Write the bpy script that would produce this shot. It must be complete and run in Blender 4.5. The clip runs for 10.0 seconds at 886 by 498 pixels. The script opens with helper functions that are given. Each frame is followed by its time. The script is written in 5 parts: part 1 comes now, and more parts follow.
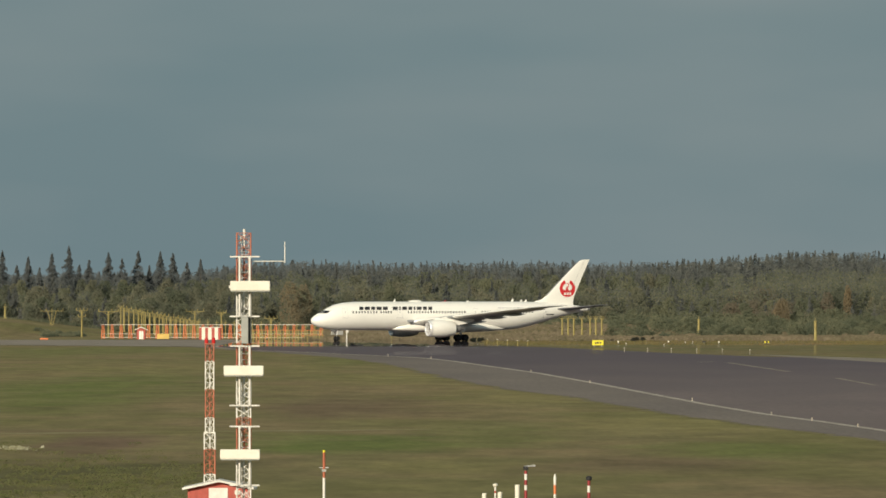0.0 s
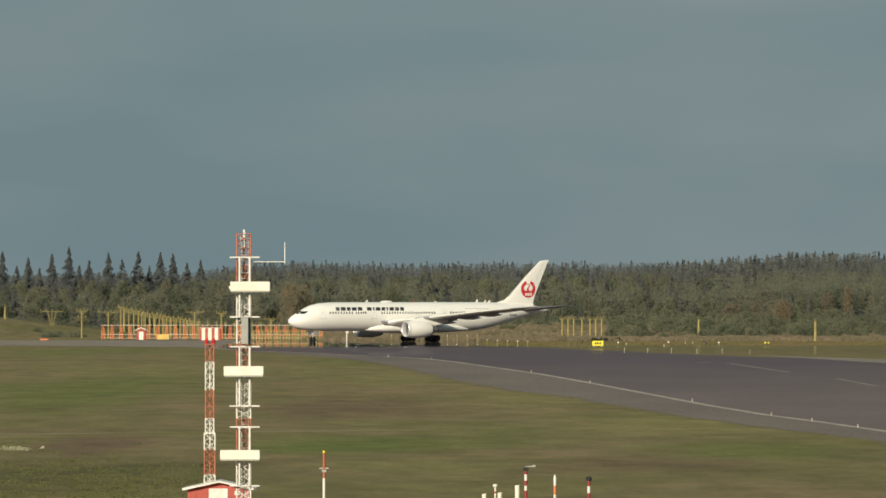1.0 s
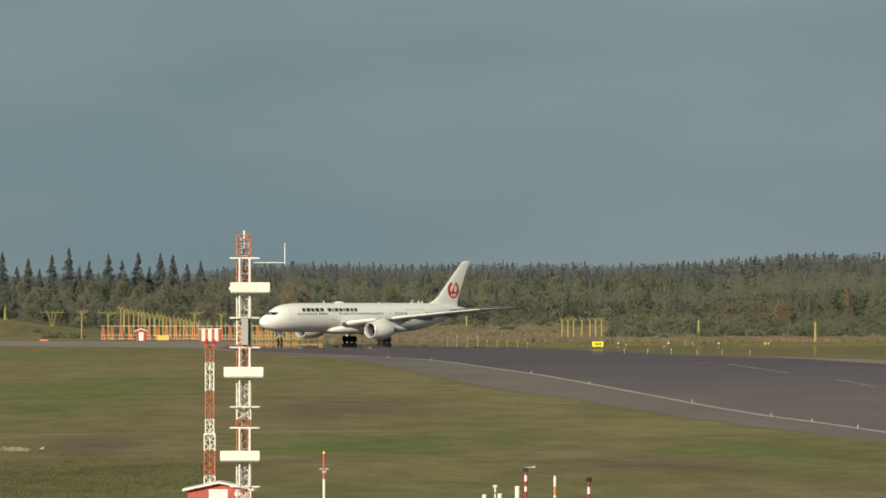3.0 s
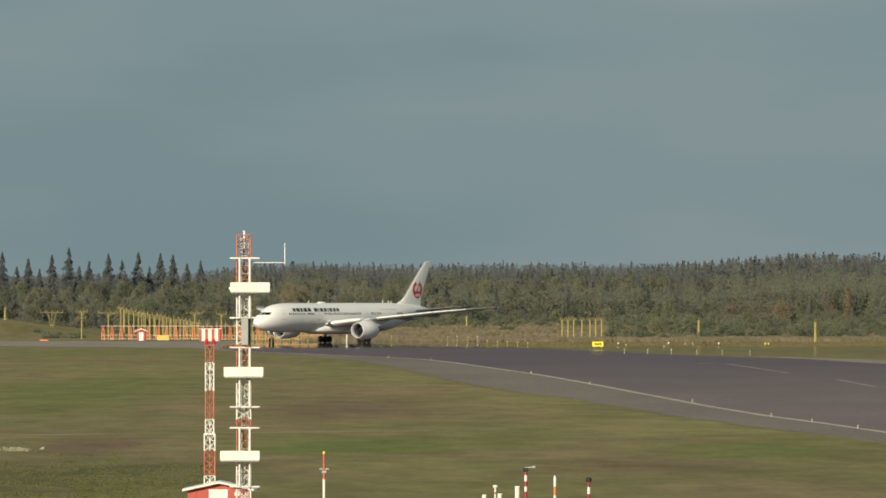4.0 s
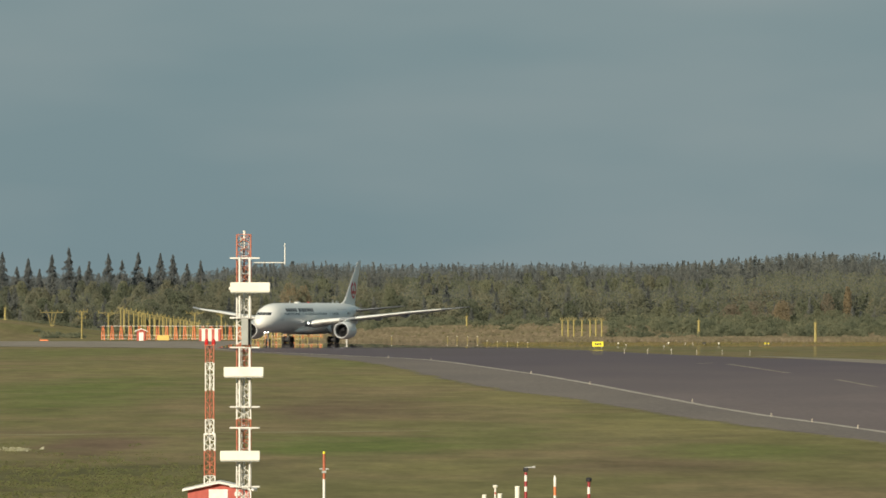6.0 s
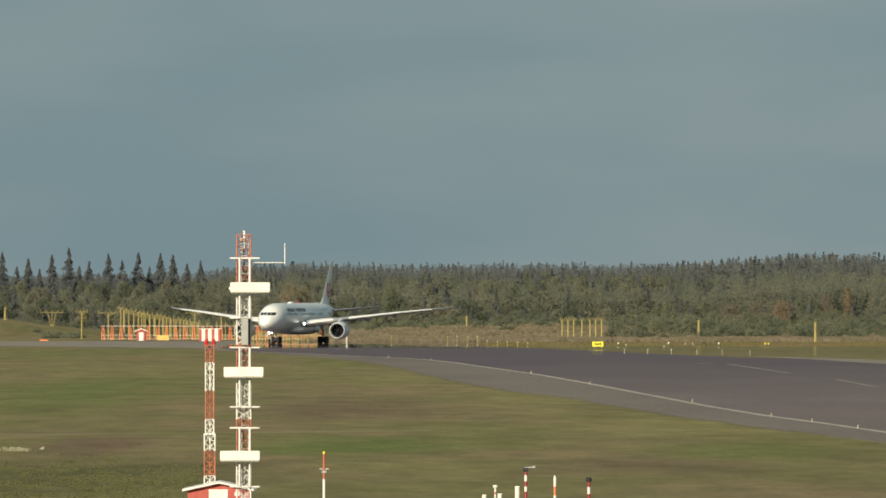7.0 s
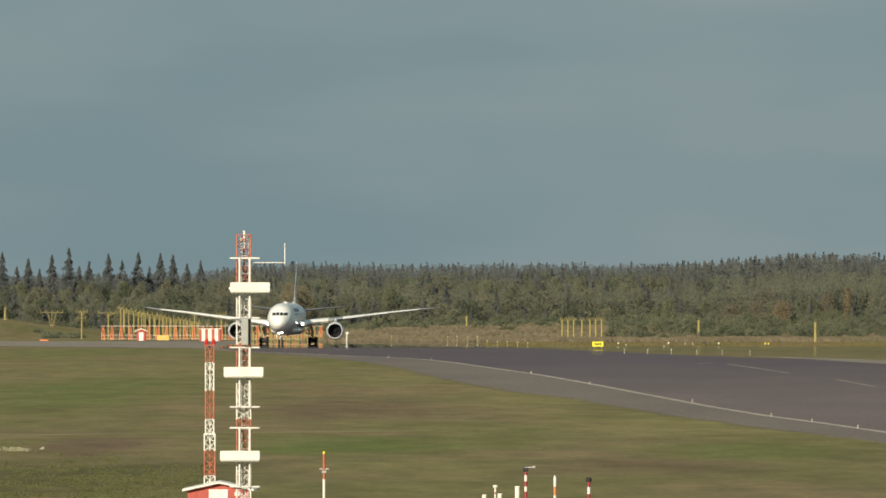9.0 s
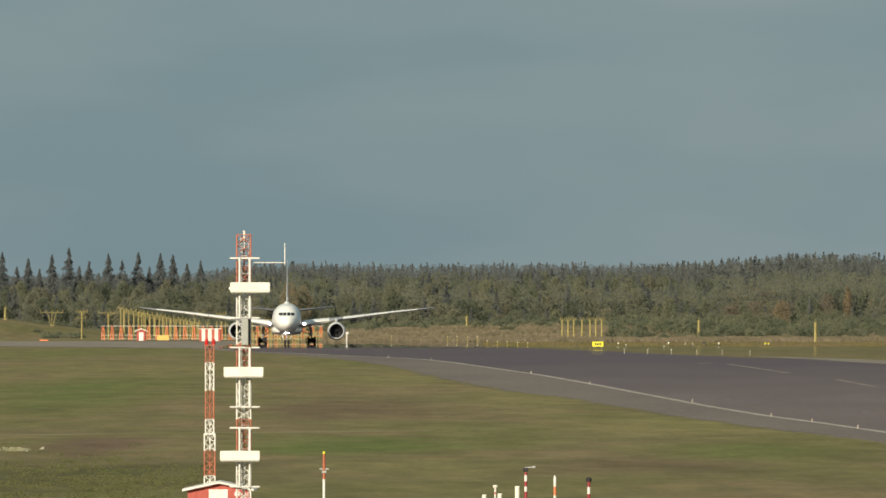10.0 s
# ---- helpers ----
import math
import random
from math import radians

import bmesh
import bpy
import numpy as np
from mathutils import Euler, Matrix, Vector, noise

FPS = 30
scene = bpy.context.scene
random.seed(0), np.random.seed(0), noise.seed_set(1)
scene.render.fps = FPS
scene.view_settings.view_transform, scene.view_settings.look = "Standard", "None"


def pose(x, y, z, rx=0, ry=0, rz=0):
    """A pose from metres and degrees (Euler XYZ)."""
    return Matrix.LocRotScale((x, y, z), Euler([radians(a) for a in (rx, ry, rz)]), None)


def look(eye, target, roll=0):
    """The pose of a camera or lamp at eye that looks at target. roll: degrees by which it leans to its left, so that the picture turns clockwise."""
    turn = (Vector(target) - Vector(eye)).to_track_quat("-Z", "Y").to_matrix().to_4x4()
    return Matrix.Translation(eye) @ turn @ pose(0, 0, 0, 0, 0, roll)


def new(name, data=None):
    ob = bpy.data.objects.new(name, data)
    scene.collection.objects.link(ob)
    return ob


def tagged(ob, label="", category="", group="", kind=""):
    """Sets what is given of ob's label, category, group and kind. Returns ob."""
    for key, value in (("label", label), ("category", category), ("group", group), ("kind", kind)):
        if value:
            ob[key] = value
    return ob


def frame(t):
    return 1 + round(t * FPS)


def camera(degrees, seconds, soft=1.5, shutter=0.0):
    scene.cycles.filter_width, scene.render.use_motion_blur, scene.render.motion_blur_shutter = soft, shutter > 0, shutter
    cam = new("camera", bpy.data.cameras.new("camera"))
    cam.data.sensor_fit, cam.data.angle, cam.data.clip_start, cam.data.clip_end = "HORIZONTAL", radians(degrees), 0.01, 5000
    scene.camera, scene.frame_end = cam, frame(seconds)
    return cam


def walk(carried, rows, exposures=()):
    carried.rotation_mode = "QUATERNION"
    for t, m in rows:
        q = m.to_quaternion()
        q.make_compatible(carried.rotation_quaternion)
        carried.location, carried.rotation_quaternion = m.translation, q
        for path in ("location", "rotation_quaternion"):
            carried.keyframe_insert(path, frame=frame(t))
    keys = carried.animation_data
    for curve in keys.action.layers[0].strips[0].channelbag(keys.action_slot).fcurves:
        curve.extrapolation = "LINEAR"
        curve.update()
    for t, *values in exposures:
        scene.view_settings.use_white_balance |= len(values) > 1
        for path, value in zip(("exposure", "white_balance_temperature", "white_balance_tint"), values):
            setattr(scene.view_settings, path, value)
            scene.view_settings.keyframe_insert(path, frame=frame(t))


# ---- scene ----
cam = camera(5.983, 10.0, soft=1.65)
# a telephoto on a tripod that settles a hair downwards in the first seconds
PITCH = ((0.0, 0.2930), (0.5, 0.2955), (1.0, 0.2968), (1.5, 0.2975), (2.0, 0.2995), (2.5, 0.3018), (4.0, 0.3025), (10.0, 0.3025))
walk(cam, [(t, pose(0, 0, 9.6, 90 + p)) for t, p in PITCH], exposures=((0.0, -0.02), (1.0, 0.02), (2.5, 0.11), (5.0, 0.21), (10.0, 0.24)))

# ---- light ----
SUN_LEFT, SUN_UP = radians(25), radians(19)
to_sun = Vector((-math.sin(SUN_LEFT) * math.cos(SUN_UP), -math.cos(SUN_LEFT) * math.cos(SUN_UP), math.sin(SUN_UP)))
sun_data = bpy.data.lights.new("sun", "SUN")
sun_data.energy, sun_data.angle, sun_data.color = 5.0, radians(0.6), (1.0, 0.885, 0.70)
sun = new("sun", sun_data)
sun.matrix_world = look((0, 0, 60), tuple(Vector((0, 0, 60)) - to_sun))

world = bpy.data.worlds.new("sky")
scene.world = world
world.use_nodes = True
wn, wl = world.node_tree.nodes, world.node_tree.links
wn.clear()
sky = wn.new("ShaderNodeTexSky")
sky.sky_type, sky.sun_disc = "NISHITA", False
sky.sun_elevation, sky.sun_rotation = SUN_UP, math.atan2(to_sun.x, to_sun.y)
bg_clear = wn.new("ShaderNodeBackground")
bg_clear.inputs[1].default_value = 0.05
wl.new(sky.outputs[0], bg_clear.inputs[0])
# a high, even sheet of grey cloud with faint lighter drifts
tc = wn.new("ShaderNodeTexCoord")
mp = wn.new("ShaderNodeMapping")
mp.inputs["Scale"].default_value = (14, 14, 60)
wl.new(tc.outputs["Generated"], mp.inputs[0])
nz = wn.new("ShaderNodeTexNoise")
nz.inputs["Scale"].default_value, nz.inputs["Detail"].default_value, nz.inputs["Roughness"].default_value = 1.0, 3.0, 0.45
wl.new(mp.outputs[0], nz.inputs["Vector"])
cr = wn.new("ShaderNodeValToRGB")
cr.color_ramp.elements[0].position, cr.color_ramp.elements[0].color = 0.38, (0.160, 0.234, 0.258, 1)
cr.color_ramp.elements[1].position, cr.color_ramp.elements[1].color = 0.72, (0.222, 0.277, 0.290, 1)
wl.new(nz.outputs[0], cr.inputs[0])
bg_cloud = wn.new("ShaderNodeBackground")
wl.new(cr.outputs[0], bg_cloud.inputs[0])
bg_cloud.inputs[1].default_value = 0.98
mx = wn.new("ShaderNodeMixShader")
mx.inputs[0].default_value = 0.93
wl.new(bg_clear.outputs[0], mx.inputs[1])
wl.new(bg_cloud.outputs[0], mx.inputs[2])
wo = wn.new("ShaderNodeOutputWorld")
wl.new(mx.outputs[0], wo.inputs[0])


# ---- materials ----
def surface(name, color, rough=0.6, metal=0.0, vary=0.15, scale=1.0, bump=0.0, fine=8.0, other=None, per_island=0.0, coat=0.0, stretch=None, spec=None):
    """A painted, planted or paved surface: a base colour that drifts to another at two scales, with grain and relief."""
    m = bpy.data.materials.new(name)
    m.use_nodes = True
    n, l = m.node_tree.nodes, m.node_tree.links
    b = n["Principled BSDF"]
    b.inputs["Metallic"].default_value = metal
    if spec is not None:
        b.inputs["Specular IOR Level"].default_value = spec
    if coat:
        b.inputs["Coat Weight"].default_value, b.inputs["Coat Roughness"].default_value = coat, 0.12
    co = n.new("ShaderNodeTexCoord")
    src = co.outputs["Object"]
    if stretch:
        mapping = n.new("ShaderNodeMapping")
        mapping.inputs["Scale"].default_value = stretch
        l.new(src, mapping.inputs[0])
        src = mapping.outputs[0]
    other = other or tuple(c * (1 - 2 * vary) for c in color)
    big, small = n.new("ShaderNodeTexNoise"), n.new("ShaderNodeTexNoise")
    big.inputs["Scale"].default_value, big.inputs["Detail"].default_value = scale, 4.0
    small.inputs["Scale"].default_value, small.inputs["Detail"].default_value = scale * fine, 5.0
    l.new(src, big.inputs["Vector"]), l.new(src, small.inputs["Vector"])
    mix1 = n.new("ShaderNodeMix")
    mix1.data_type, mix1.clamp_factor = "RGBA", True
    mix1.inputs[6].default_value, mix1.inputs[7].default_value = (*color, 1), (*other, 1)
    ramp = n.new("ShaderNodeMapRange")
    ramp.inputs[1].default_value, ramp.inputs[2].default_value = 0.36, 0.66
    l.new(big.outputs[0], ramp.inputs[0]), l.new(ramp.outputs[0], mix1.inputs[0])
    grain = n.new("ShaderNodeMapRange")
    grain.inputs[1].default_value, grain.inputs[2].default_value = 0.3, 0.7
    grain.inputs[3].default_value, grain.inputs[4].default_value = 1 - vary, 1 + vary
    l.new(small.outputs[0], grain.inputs[0])
    value = grain.outputs[0]
    if per_island:
        geo = n.new("ShaderNodeNewGeometry")
        isl = n.new("ShaderNodeMapRange")
        isl.inputs[3].default_value, isl.inputs[4].default_value = 1 - per_island, 1 + per_island
        l.new(geo.outputs["Random Per Island"], isl.inputs[0])
        mul = n.new("ShaderNodeMath")
        mul.operation = "MULTIPLY"
        l.new(value, mul.inputs[0]), l.new(isl.outputs[0], mul.inputs[1])
        value = mul.outputs[0]
    scale_node = n.new("ShaderNodeVectorMath")
    scale_node.operation = "SCALE"
    l.new(mix1.outputs[2], scale_node.inputs[0]), l.new(value, scale_node.inputs["Scale"])
    l.new(scale_node.outputs[0], b.inputs["Base Color"])
    rr = n.new("ShaderNodeMapRange")
    rr.inputs[3].default_value, rr.inputs[4].default_value = max(0.02, rough - 0.08), min(1, rough + 0.08)
    l.new(big.outputs[0], rr.inputs[0]), l.new(rr.outputs[0], b.inputs["Roughness"])
    if bump:
        bp = n.new("ShaderNodeBump")
        bp.inputs["Strength"].default_value, bp.inputs["Distance"].default_value = 0.6, bump
        l.new(small.outputs[0], bp.inputs["Height"]), l.new(bp.outputs[0], b.inputs["Normal"])
    return m


def glow(name, color, strength):
    m = surface(name, (0.8, 0.8, 0.8), 0.3)
    b = m.node_tree.nodes["Principled BSDF"]
    b.inputs["Emission Color"].default_value, b.inputs["Emission Strength"].default_value = (*color, 1), strength
    return m


def hot_air(m, most=0.92, start=0.99355, full=0.99385):
    """The hot air layer over sunlit ground mirrors what stands beyond it, at the flattest glance only."""
    n, l = m.node_tree.nodes, m.node_tree.links
    out, b = n["Material Output"], n["Principled BSDF"]
    gl = n.new("ShaderNodeBsdfGlossy")
    gl.inputs["Roughness"].default_value, gl.inputs["Color"].default_value = 0.0, (0.92, 0.92, 0.93, 1)
    lw = n.new("ShaderNodeLayerWeight")
    lw.inputs[0].default_value = 0.5
    mr = n.new("ShaderNodeMapRange")
    mr.inputs[1].default_value, mr.inputs[2].default_value = start, full
    l.new(lw.outputs["Facing"], mr.inputs[0])
    mr.inputs[4].default_value = most
    faint, both = n.new("ShaderNodeMapRange"), n.new("ShaderNodeMath")
    faint.inputs[1].default_value, faint.inputs[2].default_value, faint.inputs[4].default_value = 0.9924, 0.9930, 0.05
    both.operation = "MAXIMUM"
    l.new(lw.outputs["Facing"], faint.inputs[0])
    l.new(mr.outputs[0], both.inputs[0]), l.new(faint.outputs[0], both.inputs[1])
    ms = n.new("ShaderNodeMixShader")
    l.new(both.outputs[0], ms.inputs[0]), l.new(b.outputs[0], ms.inputs[1]), l.new(gl.outputs[0], ms.inputs[2])
    l.new(ms.outputs[0], out.inputs[0])
    return m


def runway_asphalt(name, warm, dark):
    """Two lays of asphalt, a warm older one and a dark one with rubber, each mottled and streaked along the runway."""
    m = surface(name, warm, 0.85, vary=0.10, scale=0.05, fine=30, other=tuple(c * 1.16 for c in warm), spec=0.15, stretch=(1, 0.25, 1))
    n, l = m.node_tree.nodes, m.node_tree.links
    b = n["Principled BSDF"]
    co, sep = n.new("ShaderNodeTexCoord"), n.new("ShaderNodeSeparateXYZ")
    l.new(co.outputs["Object"], sep.inputs[0])
    mp2, nz2 = n.new("ShaderNodeMapping"), n.new("ShaderNodeTexNoise")
    mp2.inputs["Scale"].default_value = (0.05, 0.012, 1)
    nz2.inputs["Scale"].default_value, nz2.inputs["Detail"].default_value = 1.0, 5.0
    l.new(co.outputs["Object"], mp2.inputs[0]), l.new(mp2.outputs[0], nz2.inputs["Vector"])
    shift = n.new("ShaderNodeMath")
    shift.operation = "MULTIPLY_ADD"
    shift.inputs[1].default_value = 420.0
    l.new(nz2.outputs[0], shift.inputs[0]), l.new(sep.outputs[1], shift.inputs[2])
    lay = n.new("ShaderNodeMapRange")
    lay.inputs[1].default_value, lay.inputs[2].default_value = 1060.0, 1480.0
    l.new(shift.outputs[0], lay.inputs[0])
    mixer = n.new("ShaderNodeMix")
    mixer.data_type = "RGBA"
    mixer.inputs[7].default_value = (*dark, 1)
    l.new(lay.outputs[0], mixer.inputs[0])
    l.new(b.inputs["Base Color"].links[0].from_socket, mixer.inputs[6])
    l.new(mixer.outputs[2], b.inputs["Base Color"])
    return hot_air(m)


def meadow(name, island=0.0, lift=1.0):
    """Mown autumn grass: green, olive and brown drifts of tens of metres, over finer mottling."""
    m = bpy.data.materials.new(name)
    m.use_nodes = True
    n, l = m.node_tree.nodes, m.node_tree.links
    b = n["Principled BSDF"]
    b.inputs["Roughness"].default_value, b.inputs["Specular IOR Level"].default_value = 0.95, 0.08
    co = n.new("ShaderNodeTexCoord")

    def drift(scale, detail, offset):
        mp2, nz2 = n.new("ShaderNodeMapping"), n.new("ShaderNodeTexNoise")
        mp2.inputs["Scale"].default_value, mp2.inputs["Location"].default_value = scale, offset
        nz2.inputs["Scale"].default_value, nz2.inputs["Detail"].default_value = 1.0, detail
        l.new(co.outputs["Object"], mp2.inputs[0]), l.new(mp2.outputs[0], nz2.inputs["Vector"])
        return nz2.outputs[0]

    def between(value, a, b2, lo=0.0, hi=1.0):
        r = n.new("ShaderNodeMapRange")
        for k, q in enumerate((a, b2, lo, hi)):
            r.inputs[k + 1].default_value = q
        l.new(value, r.inputs[0])
        return r.outputs[0]

    def blend(f, a, b2):
        q = n.new("ShaderNodeMix")
        q.data_type = "RGBA"
        l.new(f, q.inputs[0])
        for k, v in ((6, a), (7, b2)):
            if isinstance(v, tuple):
                q.inputs[k].default_value = (*(c * lift for c in v), 1)
            else:
                l.new(v, q.inputs[k])
        return q.outputs[2]
    def patch(x, y, rx, ry, most):
        """How much of a soft-edged, ragged patch of other growth lies here."""
        mp3 = n.new("ShaderNodeMapping")
        mp3.vector_type = "TEXTURE"
        mp3.inputs["Location"].default_value, mp3.inputs["Scale"].default_value = (x, y, 0), (rx, ry, 1000)
        size = n.new("ShaderNodeVectorMath")
        size.operation = "LENGTH"
        l.new(co.outputs["Object"], mp3.inputs[0]), l.new(mp3.outputs[0], size.inputs[0])
        worn = n.new("ShaderNodeMath")
        worn.operation = "MULTIPLY_ADD"
        worn.inputs[1].default_value = 1.5
        l.new(ragged, worn.inputs[0]), l.new(size.outputs["Value"], worn.inputs[2])
        return between(worn.outputs[0], 1.15, 1.9, most, 0.0)
    GREEN, OLIVE, BROWN, DUSK = (0.146, 0.178, 0.048), (0.252, 0.222, 0.090), (0.182, 0.126, 0.080), (0.108, 0.106, 0.044)
    ragged = drift((0.10, 0.045, 0.1), 5, (4, 1, 0))
    base = blend(between(drift((0.05, 0.022, 0.1), 5, (0, 0, 0)), 0.40, 0.62), (0.200, 0.180, 0.074), (0.244, 0.190, 0.098))
    for where, most, colour in (((-7.7, 667, 11.5, 44), 0.9, GREEN), ((5.5, 711, 7.1, 61), 0.45, GREEN), ((-41, 961, 14, 170), 0.75, GREEN), ((-63, 1449, 24, 130), 0.5, GREEN),
                                ((-12.3, 1290, 10, 100), 0.5, GREEN), ((22, 641, 9, 34), 0.6, GREEN), ((-9.7, 844, 10.6, 90), 0.75, BROWN), ((14.5, 595, 10, 26), 0.6, BROWN),
                                ((10.1, 916, 9.7, 82), 0.7, OLIVE), ((19.7, 747, 10, 50), 0.8, OLIVE), ((-35.4, 1173, 26, 80), 0.6, OLIVE), ((-6, 1069, 10.7, 66), 0.7, OLIVE),
                                ((-1, 587, 6, 34), 0.6, OLIVE), ((-23.7, 568, 12, 62), 0.85, DUSK), ((-27.2, 668, 5, 46), 0.95, BROWN), ((-34, 718, 9.6, 13), 0.6, BROWN)):
        base = blend(patch(*where, most), base, colour)
    # wind-laid streaks across the sward, pale dry and dark damp
    base = blend(between(drift((0.10, 0.036, 0.1), 6, (3, 9, 0)), 0.50, 0.72, 0.0, 0.5), base, (0.262, 0.226, 0.108))
    base = blend(between(drift((0.12, 0.040, 0.1), 6, (8, 2, 0)), 0.52, 0.72, 0.0, 0.5), base, (0.124, 0.116, 0.050))
    value = between(drift((0.30, 0.09, 0.3), 7, (1, 1, 0)), 0.3, 0.7, 0.82, 1.16)
    speck, both = between(drift((1.6, 0.30, 0.5), 5, (5, 2, 0)), 0.3, 0.7, 0.90, 1.10), n.new("ShaderNodeMath")
    both.operation = "MULTIPLY"
    l.new(value, both.inputs[0]), l.new(speck, both.inputs[1])
    value = both.outputs[0]
    if island:
        geo = n.new("ShaderNodeNewGeometry")
        mul = n.new("ShaderNodeMath")
        mul.operation = "MULTIPLY"
        l.new(value, mul.inputs[0]), l.new(between(geo.outputs["Random Per Island"], 0, 1, 1 - island, 1 + island), mul.inputs[1])
        value = mul.outputs[0]
    sc = n.new("ShaderNodeVectorMath")
    sc.operation = "SCALE"
    l.new(base, sc.inputs[0]), l.new(value, sc.inputs["Scale"]), l.new(sc.outputs[0], b.inputs["Base Color"])
    return m


def leafy(name, color, other, island=0.3, scale=0.05, through_leaf=0.35):
    """Leaves or needles that let part of the light through."""
    m = surface(name, color, 0.85, vary=0.07, scale=scale, fine=6, other=other, per_island=island, spec=0.08, stretch=(1, 1, 0.45))
    n, l = m.node_tree.nodes, m.node_tree.links
    b, out = n["Principled BSDF"], n["Material Output"]
    tr, ms = n.new("ShaderNodeBsdfTranslucent"), n.new("ShaderNodeMixShader")
    ms.inputs[0].default_value = through_leaf
    l.new(b.inputs["Base Color"].links[0].from_socket, tr.inputs["Color"])
    l.new(b.outputs[0], ms.inputs[1]), l.new(tr.outputs[0], ms.inputs[2]), l.new(ms.outputs[0], out.inputs[0])
    return m


GRASS = meadow("mown_grass_ground", 0.0, 0.93)
# the same grass, dimmed to offset the sun its upright blades catch
TUFT = meadow("dimmed_grass_tufts", 0.06, 0.56)
TRACK = surface("worn_track", (0.26, 0.23, 0.125), 0.95, vary=0.2, scale=0.05, fine=20, other=(0.19, 0.17, 0.06), spec=0.1)
HOT_GRASS = hot_air(meadow("hot_island_grass", 0.0, 0.90), 0.3, 0.9922, 0.9932)
VERGE = surface("thin_dry_verge", (0.225, 0.192, 0.104), 0.95, vary=0.2, scale=0.25, fine=8, other=(0.185, 0.165, 0.100), spec=0.1, stretch=(1, 0.3, 1))
ASPHALT = runway_asphalt("asphalt", (0.164, 0.132, 0.124), (0.113, 0.093, 0.102))
SHOULDER = hot_air(surface("shoulder_asphalt", (0.178, 0.152, 0.134), 0.9, vary=0.15, scale=0.05, fine=40, other=(0.210, 0.180, 0.154), stretch=(1, 0.3, 1), spec=0.1))
CONCRETE = surface("pale_worn_concrete", (0.30, 0.26, 0.215), 0.9, vary=0.15, scale=0.08, fine=20, other=(0.215, 0.187, 0.150), spec=0.1)
LINE = surface("line_paint", (0.47, 0.42, 0.35), 0.8, vary=0.25, scale=0.3, fine=6, other=(0.33, 0.29, 0.24), spec=0.2)
WHITE = surface("white_aircraft_paint", (0.84, 0.83, 0.77), 0.32, vary=0.02, scale=0.25, fine=12, other=(0.81, 0.80, 0.74), coat=0.25)
BELLY = surface("grey_composite", (0.17, 0.175, 0.185), 0.4, vary=0.06, scale=0.4)
WING = surface("grey_wing_paint", (0.33, 0.34, 0.35), 0.4, vary=0.06, scale=0.3)
METAL = surface("polished_inlet_metal", (0.88, 0.88, 0.87), 0.30, metal=0.45, vary=0.04)
DARK = surface("dark_interior", (0.02, 0.02, 0.022), 0.7)
FAN = surface("fan_blades_titanium", (0.06, 0.06, 0.065), 0.45, metal=0.6)
TYRE = surface("black_tyre_rubber", (0.018, 0.018, 0.018), 0.85, scale=3)
RIM = surface("grey_wheel_hub", (0.05, 0.05, 0.05), 0.5, metal=0.4, scale=3)
STRUT = surface("grey_gear_steel", (0.35, 0.35, 0.35), 0.4, metal=0.4, scale=3)
GLASS = surface("dark_cockpit_glass", (0.012, 0.014, 0.018), 0.08, vary=0.05)
TITLE = surface("black_title_paint", (0.03, 0.03, 0.032), 0.4)
RED = surface("red_emblem_paint", (0.60, 0.030, 0.035), 0.4, vary=0.05)
SEAM = surface("grey_panel_seam", (0.60, 0.60, 0.59), 0.5)
MAST_RED = surface("red_mast_paint", (0.42, 0.120, 0.056), 0.55, vary=0.15, scale=2.0, other=(0.30, 0.085, 0.042))
CRIMSON = surface("crimson_post_paint", (0.30, 0.030, 0.032), 0.5, vary=0.12, scale=2.0)
MAST_WHITE = surface("white_mast_paint", (0.76, 0.74, 0.68), 0.5, vary=0.08, scale=2.0, other=(0.62, 0.60, 0.54))
CREAM = surface("cream_radome_shell", (0.78, 0.75, 0.64), 0.45, vary=0.05, scale=1.5, other=(0.70, 0.67, 0.56))
CABINET = surface("grey_cabinet_paint", (0.33, 0.34, 0.31), 0.5, vary=0.06, scale=2.0)
HUT_RED = surface("red_hut_boards", (0.44, 0.085, 0.060), 0.6, vary=0.1, scale=1.5)
ORANGE = surface("orange_frame_paint", (0.68, 0.20, 0.07), 0.6, vary=0.12, scale=1.0, other=(0.58, 0.16, 0.06))
YELLOW = surface("yellow_pole_paint", (0.30, 0.25, 0.08), 0.6, vary=0.12, scale=0.8, other=(0.25, 0.20, 0.065))
OCHRE = surface("ochre_box_paint", (0.66, 0.46, 0.12), 0.5, vary=0.08)
SIGN = surface("yellow_sign_face", (0.75, 0.66, 0.03), 0.5, vary=0.04)
LAMP_RED = surface("red_lamp_glass", (0.5, 0.02, 0.02), 0.15, vary=0.05)
GALV = surface("galvanised_steel", (0.50, 0.50, 0.48), 0.45, metal=0.5, scale=4)
LIGHT = glow("landing_light", (1.0, 0.95, 0.85), 14.0)
BARK = surface("spruce_bark", (0.10, 0.075, 0.055), 0.9, vary=0.2, scale=1.5)
# needle green greyed towards blue, so the colour itself carries some haze
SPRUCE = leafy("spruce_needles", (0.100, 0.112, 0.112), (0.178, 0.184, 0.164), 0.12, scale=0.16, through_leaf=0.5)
# paler and bluer than the nearer needles: distance haze put into the colour
HAZED_SPRUCE = leafy("far_hazed_spruce_needles", (0.120, 0.136, 0.142), (0.172, 0.184, 0.178), 0.10, scale=0.14, through_leaf=0.5)
BIRCH = leafy("autumn_birch_leaves", (0.118, 0.132, 0.096), (0.218, 0.208, 0.142), 0.12, scale=0.15, through_leaf=0.5)
